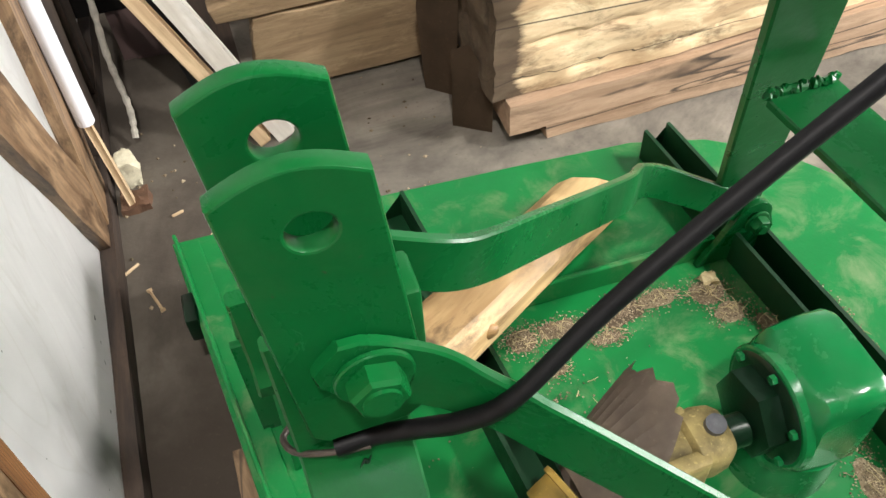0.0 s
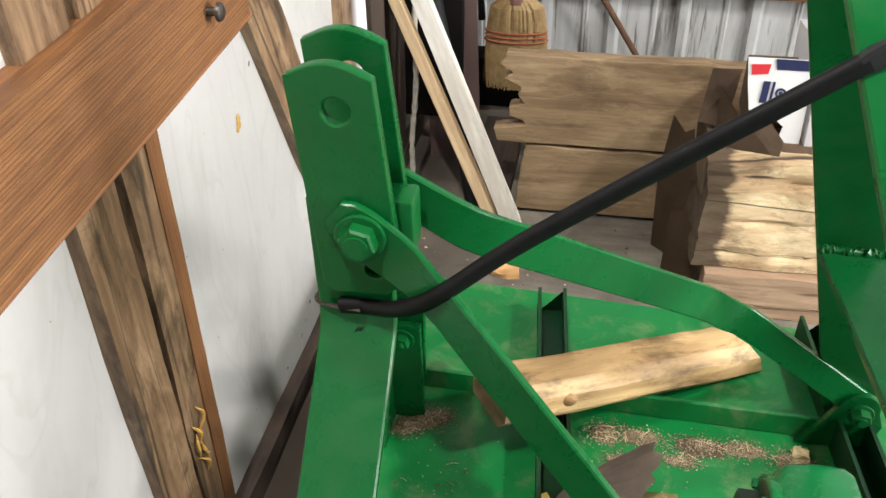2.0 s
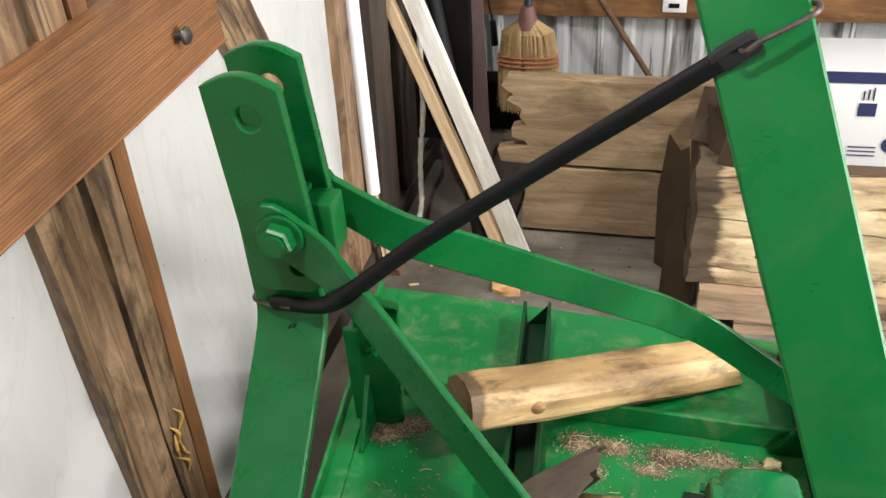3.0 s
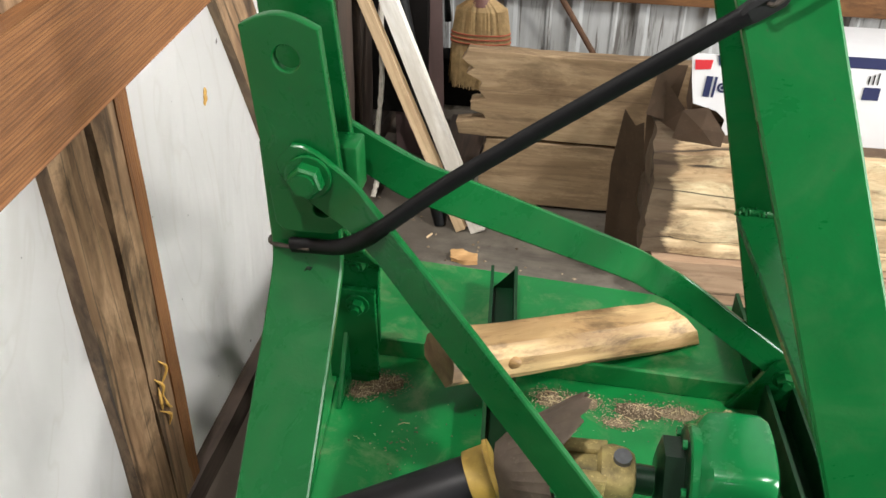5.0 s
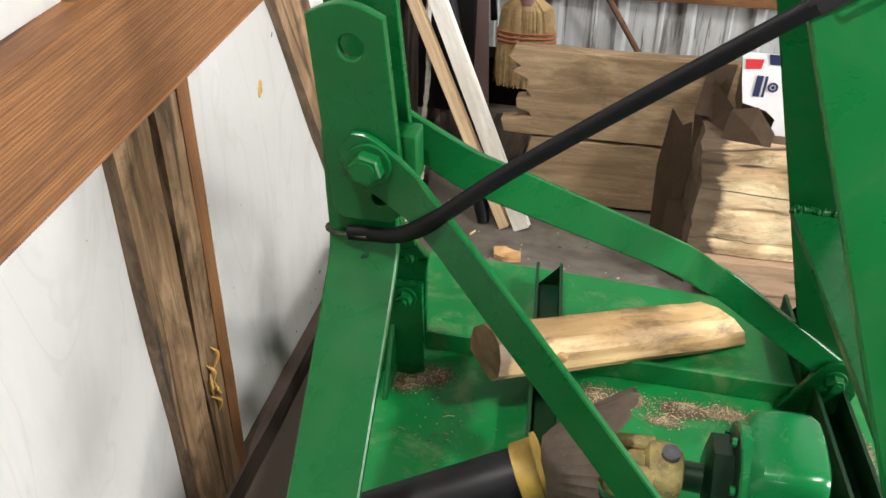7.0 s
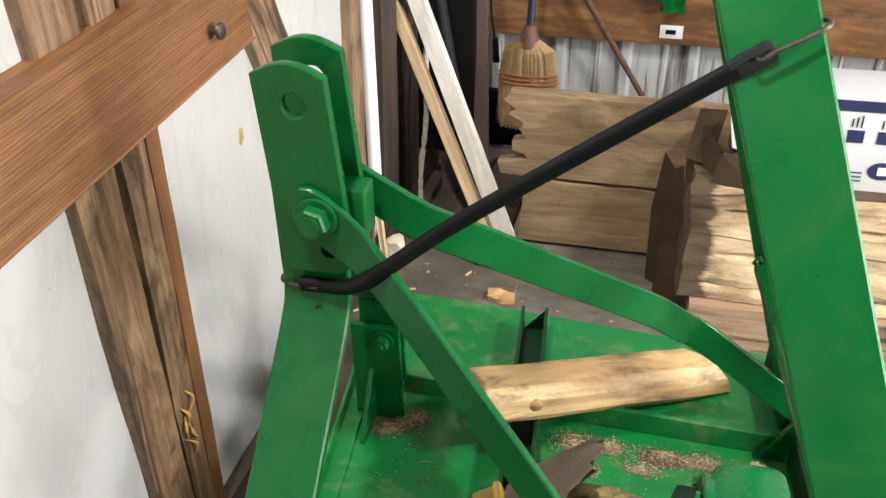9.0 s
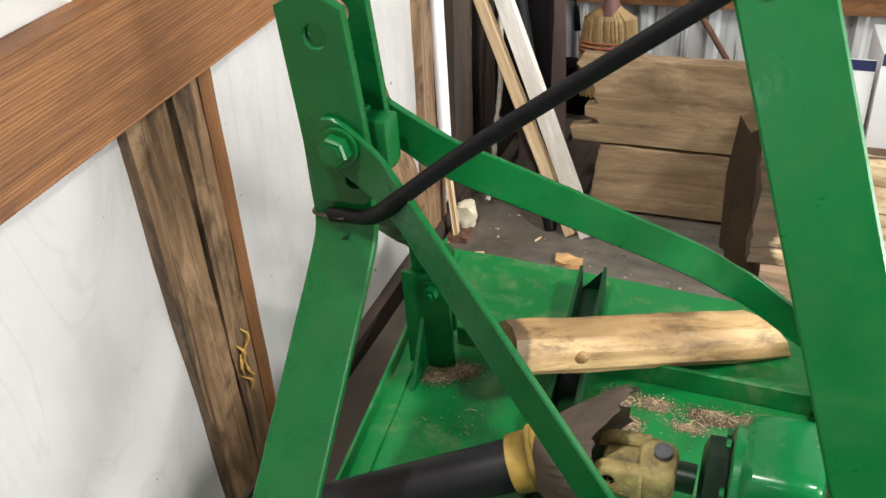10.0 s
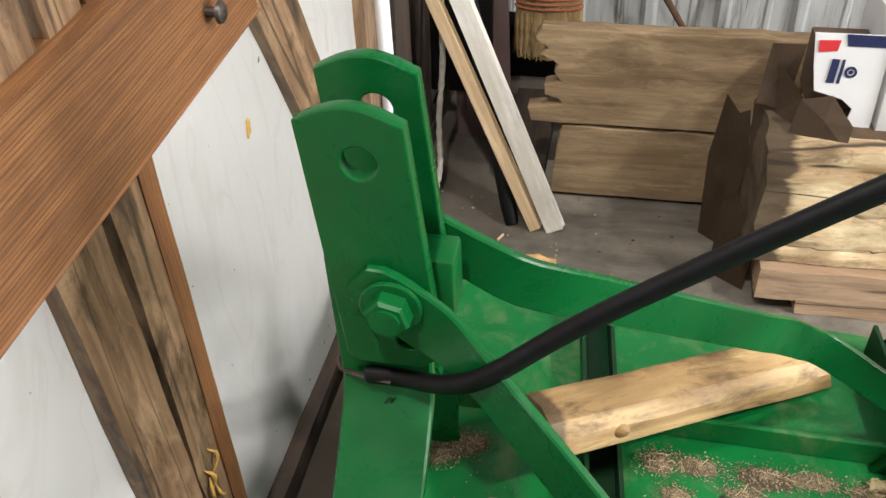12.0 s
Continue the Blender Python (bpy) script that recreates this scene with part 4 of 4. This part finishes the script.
litter("chaff_litter", "brown chaff and straw lying along the deck rail", [(0.20, 0.536, 0.022, 0.012, 0.004), (0.275, 0.532, 0.032, 0.016, 0.006), (0.33, 0.536, 0.024, 0.012, 0.005), (0.155, 0.535, 0.018, 0.016, 0.003), (0.25, 0.505, 0.016, 0.008, 0.002), (0.39, 0.525, 0.022, 0.016, 0.006), (0.175, 0.49, 0.014, 0.012, 0.002), (0.40, 0.49, 0.018, 0.014, 0.004)], 9500, 90, 3, ZD, (0.0005, 0.0014))
litter("chaff_litter", "heap of brown chaff at the foot of the mast lug", [(-0.085, 0.520, 0.018, 0.016, 0.007), (-0.065, 0.528, 0.016, 0.013, 0.005), (-0.105, 0.505, 0.015, 0.013, 0.004)], 4000, 14, 5, ZD, (0.0005, 0.0014))
litter("chaff_litter", "brown chaff and straw beside the rear channel", [(0.432, 0.44, 0.014, 0.035, 0.005), (0.438, 0.33, 0.012, 0.03, 0.005), (0.425, 0.25, 0.016, 0.03, 0.005), (0.50, 0.50, 0.010, 0.02, 0.003), (0.515, 0.42, 0.008, 0.04, 0.003)], 6000, 70, 8, ZD, (0.0005, 0.0015))
litter("chaff_litter", "thin dusting of chaff on the open deck", [(0.16, 0.45, 0.06, 0.05, 0.0006), (-0.03, 0.42, 0.08, 0.07, 0.0004), (0.22, 0.42, 0.06, 0.05, 0.0006)], 220, 8, 13, ZD, (0.0006, 0.0017))
bm = bmesh.new()
rough_block(bm, (0.388, 0.528, 0.141), (0.408, 0.544, 0.147), (8, 8, 2), 0.007, 4.0, 90)
tagged(part("dry_leaf", bm, DRYGRASS), "crumpled dry leaf lying on the chaff", "leaf")

# ---- things at the back of the shed ----
# leaning whitewashed stick: two battens side by side
stick = thing("leaning_batten", (-0.02, 1.13, 0.0), "whitewashed wooden batten leaning by the wall, pale edge", "batten")
foot, top = Vector((-0.045, 1.140, 0.004)), Vector((-0.390, 1.36, 0.66))
board("face_strip", foot + Vector((0.022, -0.002, 0)), top + Vector((0.040, -0.002, 0)), (1, 0, 0.4), 0.029, 0.022, WHITE_WOOD, stick)
board("edge_strip", foot + Vector((-0.014, -0.003, 0)), top + Vector((-0.018, -0.003, 0)), (1, 0, 0.4), 0.017, 0.024, STICK_WOOD, stick, "bare pale pine edge")
# black pole
bm = bmesh.new()
tube(bm, [(-0.106, 1.145, 0.002), (-0.112, 1.155, 0.03), (-0.19, 1.29, 0.30), (-0.285, 1.44, 0.62)], [0.012, 0.016, 0.015, 0.014], 16)
tagged(part("leaning_pole", bm, SOOT), "black painted pole leaning in the dark corner", "pole")
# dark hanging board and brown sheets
# Board made wider and black to paint in the shade behind it.
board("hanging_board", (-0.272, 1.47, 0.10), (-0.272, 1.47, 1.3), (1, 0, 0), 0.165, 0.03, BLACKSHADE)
tagged(bpy.data.objects["hanging_board"], "hanging board in the back corner, widened and blackened for shade", "board")
sheets = thing("leaning_sheets", (-0.19, 1.6, 0.0), "stack of purple-brown metal trim strips leaning upright", "metal strips")
for k in range(5):
    x = -0.292 + k * 0.023
    board("strip", (x + 0.040, 1.455 - k * 0.003, 0.0), (x - 0.012, 1.60 - k * 0.003, 1.1), (1, 0, 0), 0.021, 0.010 + 0.004 * (k % 2), PURPLE, sheets)
# Added black block, put here only to darken the corner.
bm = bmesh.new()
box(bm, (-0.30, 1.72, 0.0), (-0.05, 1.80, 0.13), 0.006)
tagged(part("felt_crate", bm, BLACKSHADE), "added low black block that fills the back corner with shade", "crate")
# pipe with a dowel, rusty blade at the foot
pipe = thing("white_pipe", (-0.27, 1.10, 0.0), "white plastic pipe with a wooden dowel standing at the wall", "pipe")
bm = bmesh.new()
tube(bm, [(-0.294, 1.056, 0.185), (-0.284, 1.046, 1.4)], 0.0125, 16)
part("tube", bm, PIPE, pipe)
board("dowel", (-0.282, 1.058, 0.006), (-0.294, 1.056, 0.19), (1, 0, 0), 0.010, 0.010, STICK_WOOD, pipe)
bm = bmesh.new()
rough_block(bm, (-0.300, 1.045, 0.0), (-0.255, 1.085, 0.016), (6, 5, 2), 0.006, 2.0, 50)
tagged(part("rusty_lump", bm, RUST), "rusty iron lump on the floor by the wall", "scrap iron")
# rope and foam
bm = bmesh.new()
tube(bm, smooth_line([(-0.262, 1.33, 0.40), (-0.258, 1.30, 0.25), (-0.264, 1.27, 0.14), (-0.258, 1.235, 0.06), (-0.262, 1.20, 0.02)], 8), [0.004 + 0.0025 * abs(math.sin(k * 1.3)) for k in range(33)], 9)
tagged(part("rope_end", bm, ROPE), "frayed dirty white rope end hanging by the post", "rope")
bm = bmesh.new()
rough_block(bm, (-0.296, 1.105, 0.0), (-0.266, 1.142, 0.050), (7, 7, 7), 0.010, 6.0, 40)
tagged(part("foam_lump", bm, FOAM), "lump of cream-coloured foam on the floor", "foam")
bm = bmesh.new()
rough_block(bm, (-0.066, 1.018, 0.0), (-0.012, 1.046, 0.012), (10, 6, 2), 0.006, 8.0, 30)
tagged(part("wood_chip", bm, POST_WOOD), "flat split wood chip on the concrete", "wood chip")

# broom
broom = thing("straw_broom", (-0.095, 1.66, 0.0), "straw broom with red stitching and blue handle against wall", "broom")
bx, by = -0.097, 1.655
bm = bmesh.new()
tube(bm, [(bx, by, 0.325), (bx + 0.012, by + 0.16, 1.25)], 0.0095, 14)
part("handle", bm, BLUE, broom)
bm = bmesh.new()
tube(bm, [(bx, by, 0.300), (bx, by, 0.312), (bx, by, 0.340), (bx, by, 0.350)], [0.028, 0.024, 0.017, 0.013], 18)
part("neck", bm, COLLAR, broom, "faded red neck band")
r = random.Random(7)
verts, faces = [], []
for k in range(900):
    t, q = r.uniform(0, 2 * math.pi), math.sqrt(r.random())
    a0 = Vector((bx + 0.020 * q * math.cos(t), by + 0.018 * q * math.sin(t), 0.318))
    a1 = Vector((bx + 0.070 * q * math.cos(t), by + 0.026 * q * math.sin(t), 0.235 + r.uniform(-0.004, 0.004)))
    a2 = Vector((bx + 0.076 * q * math.cos(t) + r.uniform(-0.004, 0.004), by + 0.026 * q * math.sin(t) + r.uniform(-0.003, 0.003), 0.105 + r.uniform(-0.02, 0.02)))
    w = r.uniform(0.0010, 0.0022)
    base = len(verts)
    bulge = a0.lerp(a1, 0.5) + Vector((0.017 * q * math.cos(t), 0.009 * q * math.sin(t), 0.012))
    for p in (a0, bulge, a1, a2):
        verts += [(p + Vector((w, 0, 0)))[:], (p + Vector((-w * 0.5, w * 0.9, 0)))[:], (p + Vector((-w * 0.5, -w * 0.9, 0)))[:]]
    for o in (0, 3, 6):
        for i in range(3):
            faces.append([base + o + i, base + o + (i + 1) % 3, base + o + 3 + (i + 1) % 3, base + o + 3 + i])
me = bpy.data.meshes.new("bristles")
me.from_pydata(verts, [], faces)
part("bristles", me, STRAW, broom, "fanned yellow-brown straw", None, False)
for z, a, b in ((0.232, 0.0715, 0.029), (0.221, 0.0725, 0.029), (0.210, 0.0735, 0.029)):
    bm = bmesh.new()
    ringpts = [(bx + a * math.cos(2 * math.pi * k / 40), by + b * math.sin(2 * math.pi * k / 40), z) for k in range(41)]
    tube(bm, ringpts, 0.0017, 6, False)
    part("stitching", bm, THREAD, broom)

# rod on the metal wall, price tag on the header, dangling cord
bm = bmesh.new()
tube(bm, [(-0.115, 1.80, 0.584), (0.0314, 1.80, 0.359), (0.1895, 1.80, 0.120), (0.268, 1.80, 0.002)], 0.0075, 10)
tagged(part("rusty_rod", bm, RUST), "thin rusty rod leaning against the metal wall", "rod")
tag = thing("price_tag", (0.231, 1.834, 0.297), "small white paper tag stapled to the header", "tag")
bm = bmesh.new()
box(bm, (0.202, 1.8325, 0.281), (0.258, 1.8345, 0.314), 0.0005)
part("paper", bm, PAPER, tag)
bm = bmesh.new()
box(bm, (0.216, 1.8310, 0.292), (0.241, 1.8320, 0.303))
part("print_bar", bm, BLACKSHADE, tag)
bm = bmesh.new()
tube(bm, smooth_line([(-0.205, 1.70, 0.60), (-0.198, 1.69, 0.38), (-0.185, 1.68, 0.30)], 6), 0.003, 8)
tube(bm, [(-0.185, 1.68, 0.305), (-0.181, 1.678, 0.245)], [0.007, 0.009], 10)
tagged(part("extension_cable", bm, SOOT), "black electric cable with plug hanging on wall", "cable")

# old planks on edge, rotted at one end
def old_plank(end, x1, z0, z1, y, th, seed, label):
    """end: the worn end from bottom to top, as offsets."""
    left = []
    for (xa, za), (xb, zb) in zip(end, end[1:]):
        for k in range(4):
            t = k / 4
            left.append((xa + (xb - xa) * t + 0.004 * noise.noise(Vector((za * 90 + k, seed, 0))), za + (zb - za) * t + 0.003 * noise.noise(Vector((xa * 90 + k, seed, 5)))))
    x0 = end[-1][0]
    topl = [(x0 + (x1 - x0) * k / 40, z1 + 0.004 * noise.noise(Vector((k * 0.7, seed, 3))) + 0.003 * noise.noise(Vector((k * 2.3, seed, 4)))) for k in range(0, 41)]
    botl = [(x1 - (x1 - end[0][0]) * k / 30, z0 + 0.003 * noise.noise(Vector((k * 0.5, seed, 9)))) for k in range(0, 30)]
    m = Matrix(((1, 0, 0, 0), (0, 0, 1, y), (0, 1, 0, 0), (0, 0, 0, 1)))
    me = cut_plate(left + topl + botl, [], th, 0.002, m)
    return tagged(part("old_plank", me, PLANK_WOOD), label, "plank", "stacked old planks")


old_plank([(-0.085, 0.166), (-0.092, 0.192), (-0.030, 0.204), (-0.036, 0.214), (-0.062, 0.222), (-0.062, 0.240), (-0.034, 0.248), (-0.046, 0.268), (-0.040, 0.284), (-0.072, 0.300), (-0.058, 0.312), (-0.082, 0.330), (-0.070, 0.345)], 1.7, 0.166, 0.347, 1.262, 0.036, 3, "weathered grey-brown plank on edge with a rotted ragged end")
old_plank([(-0.046, 0.010), (-0.040, 0.08), (-0.034, 0.13), (-0.028, 0.158)], 1.7, 0.010, 0.158, 1.264, 0.036, 8, "weathered lower plank on edge under another plank")
bm = bmesh.new()
disc(bm, (0.044, 1.2475, 0.187), (0, -1, 0), 0.011, 0.003, 14)
part("knot", bm, DARK_WOOD, bpy.data.objects["old_plank"], "dark open knot")
board("plank_bearer", (-0.11, 1.29, 0.012), (-0.11, 1.62, 0.012), (1, 0, 0), 0.09, 0.024, DARK_WOOD)
tagged(bpy.data.objects["plank_bearer"], "short dark bearer lying behind the planks", "timber")
bm = bmesh.new()
box(bm, (0.02, 1.29, 0.0), (1.7, 1.42, 0.16), 0.004)
tagged(part("stacked_timber", bm, PLANK_WOOD), "weathered timber lying behind the old planks", "timber")

# hewn beam on a lower sill timber
fb = axes((1, 0.02, 0.0), (0, 1, 0), (0.29, 0.988, 0.092))
bm = bmesh.new()
rough_block(bm, (0, 0, 0), (1.5, 0.17, 0.205), (90, 9, 22), 0.006, 3.0, 12)
bm.verts.ensure_lookup_table()
for v in bm.verts:
    if v.co.x < 0.03:
        v.co.x += 0.007 * noise.noise(Vector((v.co.y * 18, v.co.z * 18, 1))) + 0.003 * noise.noise(Vector((v.co.y * 90, v.co.z * 90, 5)))
    if v.co.y < 0.02:
        g = abs(noise.noise(Vector((v.co.x * 2.2 + 3, v.co.z * 22, 2))))
        v.co.y += 0.008 * max(0.0, 1 - g * 9) * min(1.0, max(0.0, v.co.x * 12))
bmesh.ops.transform(bm, matrix=fb, verts=bm.verts[:])
hewn = tagged(part("hewn_beam", bm, HEWN_WOOD, None, "", fb), "thick rotten hewn beam, pale and cracked, frayed end", "beam")
fb2 = axes((1, 0.02, 0.0), (0, 1, 0), (0.300, 0.970, 0.0))
bm = bmesh.new()
rough_block(bm, (0.012, 0, 0.030), (1.5, 0.20, 0.089), (60, 8, 4), 0.003, 9.0, 14)
bmesh.ops.transform(bm, matrix=fb2, verts=bm.verts[:])
tagged(part("sill_board_timber", bm, LOWER_WOOD, None, "", fb2), "cracked brown board lying under the hewn beam", "timber", "timbers under the beam")
bm = bmesh.new()
rough_block(bm, (0.075, 0.0, 0.001), (1.48, 0.18, 0.028), (60, 8, 4), 0.005, 12.0, 14)
bmesh.ops.transform(bm, matrix=fb2, verts=bm.verts[:])
tagged(part("floor_timber", bm, LOWER_WOOD, None, "", fb2), "rough broken timber on the floor under a board", "timber", "timbers under the beam")

# cardboard scraps between planks and beam
def scrap(name, pts, mat, label, th=0.004):
    bm = bmesh.new()
    vs = [bm.verts.new(p) for p in pts]
    c = bm.verts.new(sum((Vector(p) for p in pts), Vector()) / len(pts) + Vector((0, -0.006, 0.002)))
    for i in range(len(vs)):
        bm.faces.new((vs[i], vs[(i + 1) % len(vs)], c))
    bmesh.ops.solidify(bm, geom=bm.faces[:], thickness=th)
    return tagged(part(name, bm, mat, None, "", None, False), label, "cardboard", "torn cardboard")


scrap("carton_scrap", [(0.232, 1.17, 0.0), (0.275, 1.13, 0.0), (0.285, 1.13, 0.20), (0.276, 1.14, 0.275), (0.262, 1.15, 0.262), (0.240, 1.17, 0.285), (0.228, 1.18, 0.16)], CARTON, "torn brown cardboard panel standing on the floor")
scrap("carton_scrap", [(0.245, 1.06, 0.0), (0.300, 1.02, 0.0), (0.302, 1.02, 0.10), (0.272, 1.05, 0.165), (0.250, 1.07, 0.145)], CARTON, "folded brown cardboard flap by the beam end")
scrap("carton_scrap", [(0.282, 1.10, 0.19), (0.330, 1.06, 0.292), (0.336, 1.08, 0.335), (0.300, 1.12, 0.37), (0.278, 1.14, 0.29)], CARTON, "crumpled brown cardboard flap over the beam end")
scrap("carton_scrap", [(0.318, 1.04, 0.298), (0.395, 1.01, 0.290), (0.402, 1.03, 0.318), (0.372, 1.06, 0.350), (0.330, 1.06, 0.342)], CARTON, "torn brown cardboard flap lying on the beam")
scrap("carton_scrap", [(0.272, 1.09, 0.315), (0.318, 1.10, 0.300), (0.335, 1.13, 0.395), (0.290, 1.15, 0.385)], CARTON, "bent brown cardboard corner behind the beam")

# cartons on the beam
# Carton body added behind the panel to throw a shadow on the planks.
bm = bmesh.new()
box(bm, (0.350, 1.112, 0.300), (0.432, 1.20, 0.392), 0.002)
tagged(part("brown_carton", bm, CARTON), "added brown carton body behind the torn printed panel", "carton")
flap = thing("carton_flap", (0.37, 1.06, 0.30), "torn white printed carton panel with red and navy print", "carton")
m = axes((1, -0.05, 0.0), (0, 0.10, 1), (0.0, 1.055, -0.010))
line = [(0.345, 0.362), (0.385, 0.352), (0.402, 0.338), (0.396, 0.302), (0.432, 0.300), (0.432, 0.450), (0.330, 0.448), (0.337, 0.40)]
part("panel", cut_plate(line, [], 0.004, 0.0005, m), PAPER, flap)
for name, mat, pts in (("red_print", RED, [(0.339, 0.421), (0.364, 0.424), (0.366, 0.440), (0.337, 0.438)]), ("navy_print", NAVY, [(0.376, 0.432), (0.432, 0.433), (0.432, 0.4495), (0.372, 0.449)])):
    part(name, cut_plate(pts, [], 0.0014, 0.0002, m @ Matrix.Translation((0, 0, 0.0028))), mat, flap)
part("logo_mark", cut_plate(arc(0.388, 0.394, 0.0085, 0, 345, 20), [(0.388, 0.394, 0.005)], 0.0014, 0.0002, m @ Matrix.Translation((0, 0, 0.0028))), NAVY, flap)
part("logo_dot", cut_plate(arc(0.388, 0.394, 0.003, 0, 345, 12), [], 0.0014, 0.0002, m @ Matrix.Translation((0, 0, 0.0028))), NAVY, flap)
for k, (a, b) in enumerate(((0.365, 0.0035), (0.360, 0.002), (0.374, 0.002))):
    part("print_bar", cut_plate([(a - b, 0.376), (a + b, 0.376), (a + b + 0.002, 0.412), (a - b + 0.002, 0.412)], [], 0.0014, 0.0002, m @ Matrix.Translation((0, 0, 0.0028))), NAVY, flap)

carton = thing("printed_carton", (0.65, 1.10, 0.296), "white carton with navy band and picture panels on beam", "carton")
mc = axes((1, 0.02, 0), (0, 0.10, 1), (0, 1.015, 0))
bm = bmesh.new()
box(bm, (0.440, 0.300, -0.20), (1.15, 0.455, -0.002), 0.002, mc)
part("box", bm, PAPER, carton)
def print_on(name, pts, mat):
    part(name, cut_plate(pts, [], 0.0012, 0.0002, mc @ Matrix.Translation((0, 0, -0.0010))), mat, carton)


print_on("navy_band", [(0.442, 0.436), (1.148, 0.436), (1.148, 0.454), (0.442, 0.454)], NAVY)
for k in range(6):
    x = 0.520 + k * 0.046
    print_on("picture", [(x, 0.384), (x + 0.026, 0.384), (x + 0.026, 0.405), (x, 0.405)], NAVY)
    for j in range(3):
        print_on("print_bar", [(x + 0.004 + j * 0.007, 0.410), (x + 0.006 + j * 0.007, 0.410), (x + 0.006 + j * 0.007, 0.424 + 0.003 * j), (x + 0.004 + j * 0.007, 0.424 + 0.003 * j)], BLACKSHADE)
print_on("badge", [(0.585 + 0.022 * math.cos(a * math.pi / 14), 0.338 + 0.015 * math.sin(a * math.pi / 14)) for a in range(28)], NAVY)
part("badge_block", cut_plate([(0.578, 0.331), (0.592, 0.331), (0.592, 0.345), (0.578, 0.345)], [], 0.0012, 0.0002, mc @ Matrix.Translation((0, 0, -0.0001))), PAPER, carton)
for k in range(3):
    print_on("print_bar", [(0.515, 0.332 - k * 0.007), (0.556, 0.332 - k * 0.007), (0.556, 0.334 - k * 0.007), (0.515, 0.334 - k * 0.007)], NAVY)
bm = bmesh.new()
box(bm, (0.40, 1.03, 0.2915), (1.2, 1.17, 0.2995), 0.001)
tagged(part("carton_tray", bm, CARTON), "flat brown cardboard under the white carton", "cardboard")

# items on top of the header
bm = bmesh.new()
tube(bm, [(0.46, 1.850, 0.456), (1.7, 1.850, 0.450)], 0.013, 12)
tagged(part("red_pipe", bm, PINK), "dull red pipe lying on the header", "pipe")
bm = bmesh.new()
rough_block(bm, (0.200, 1.795, 0.355), (0.252, 1.834, 0.392), (6, 5, 4), 0.006, 3.0, 40)
tagged(part("green_bracket", bm, GREEN), "small green painted bracket hanging on the header", "bracket")
# litter on the floor
for k, (x, y, a, ln) in enumerate(((-0.271, 0.86, 1.9, 0.045), (-0.30, 0.93, 0.6, 0.03), (-0.22, 1.02, 0.3, 0.02), (-0.12, 1.10, 1.1, 0.02), (-0.17, 0.95, 2.4, 0.016))):
    board("twig", (x - math.cos(a) * ln / 2, y - math.sin(a) * ln / 2, 0.003), (x + math.cos(a) * ln / 2, y + math.sin(a) * ln / 2, 0.003), (0, 0, 1), 0.005, 0.004, STICK_WOOD)
for ob in [o for o in scene.objects if o.name.startswith("twig")]:
    tagged(ob, "pale splinter of wood on the concrete floor", "splinter", "splinters on the floor")
r = random.Random(21)
verts, faces = [], []
for k in range(130):
    c = Vector((r.uniform(-0.32, 0.3), r.uniform(0.85, 1.24), 0.001))
    s = r.uniform(0.001, 0.004)
    base = len(verts)
    for dx, dy, dz in ((1, 0, 0), (-1, 0, 0), (0, 1, 0), (0, -1, 0), (0, 0, 0.8)):
        verts.append((c.x + dx * s * r.uniform(0.5, 1.5), c.y + dy * s * r.uniform(0.5, 1.5), c.z + dz * s))
    for a, b2, c2 in ((0, 2, 4), (2, 1, 4), (1, 3, 4), (3, 0, 4)):
        faces.append([base + a, base + b2, base + c2])
me = bpy.data.meshes.new("floor_grit")
me.from_pydata(verts, [], faces)
tagged(part("floor_grit", me, CHAFF, None, "", None, False), "small brown grit and crumbs on the floor", "grit", kind="stuff")

board("wooden_block", (-0.172, 0.43, 0.032), (-0.172, 0.55, 0.032), (1, 0, 0), 0.050, 0.064, STUD_WOOD)
tagged(bpy.data.objects["wooden_block"], "brown wooden block on the floor under the deck front", "block")
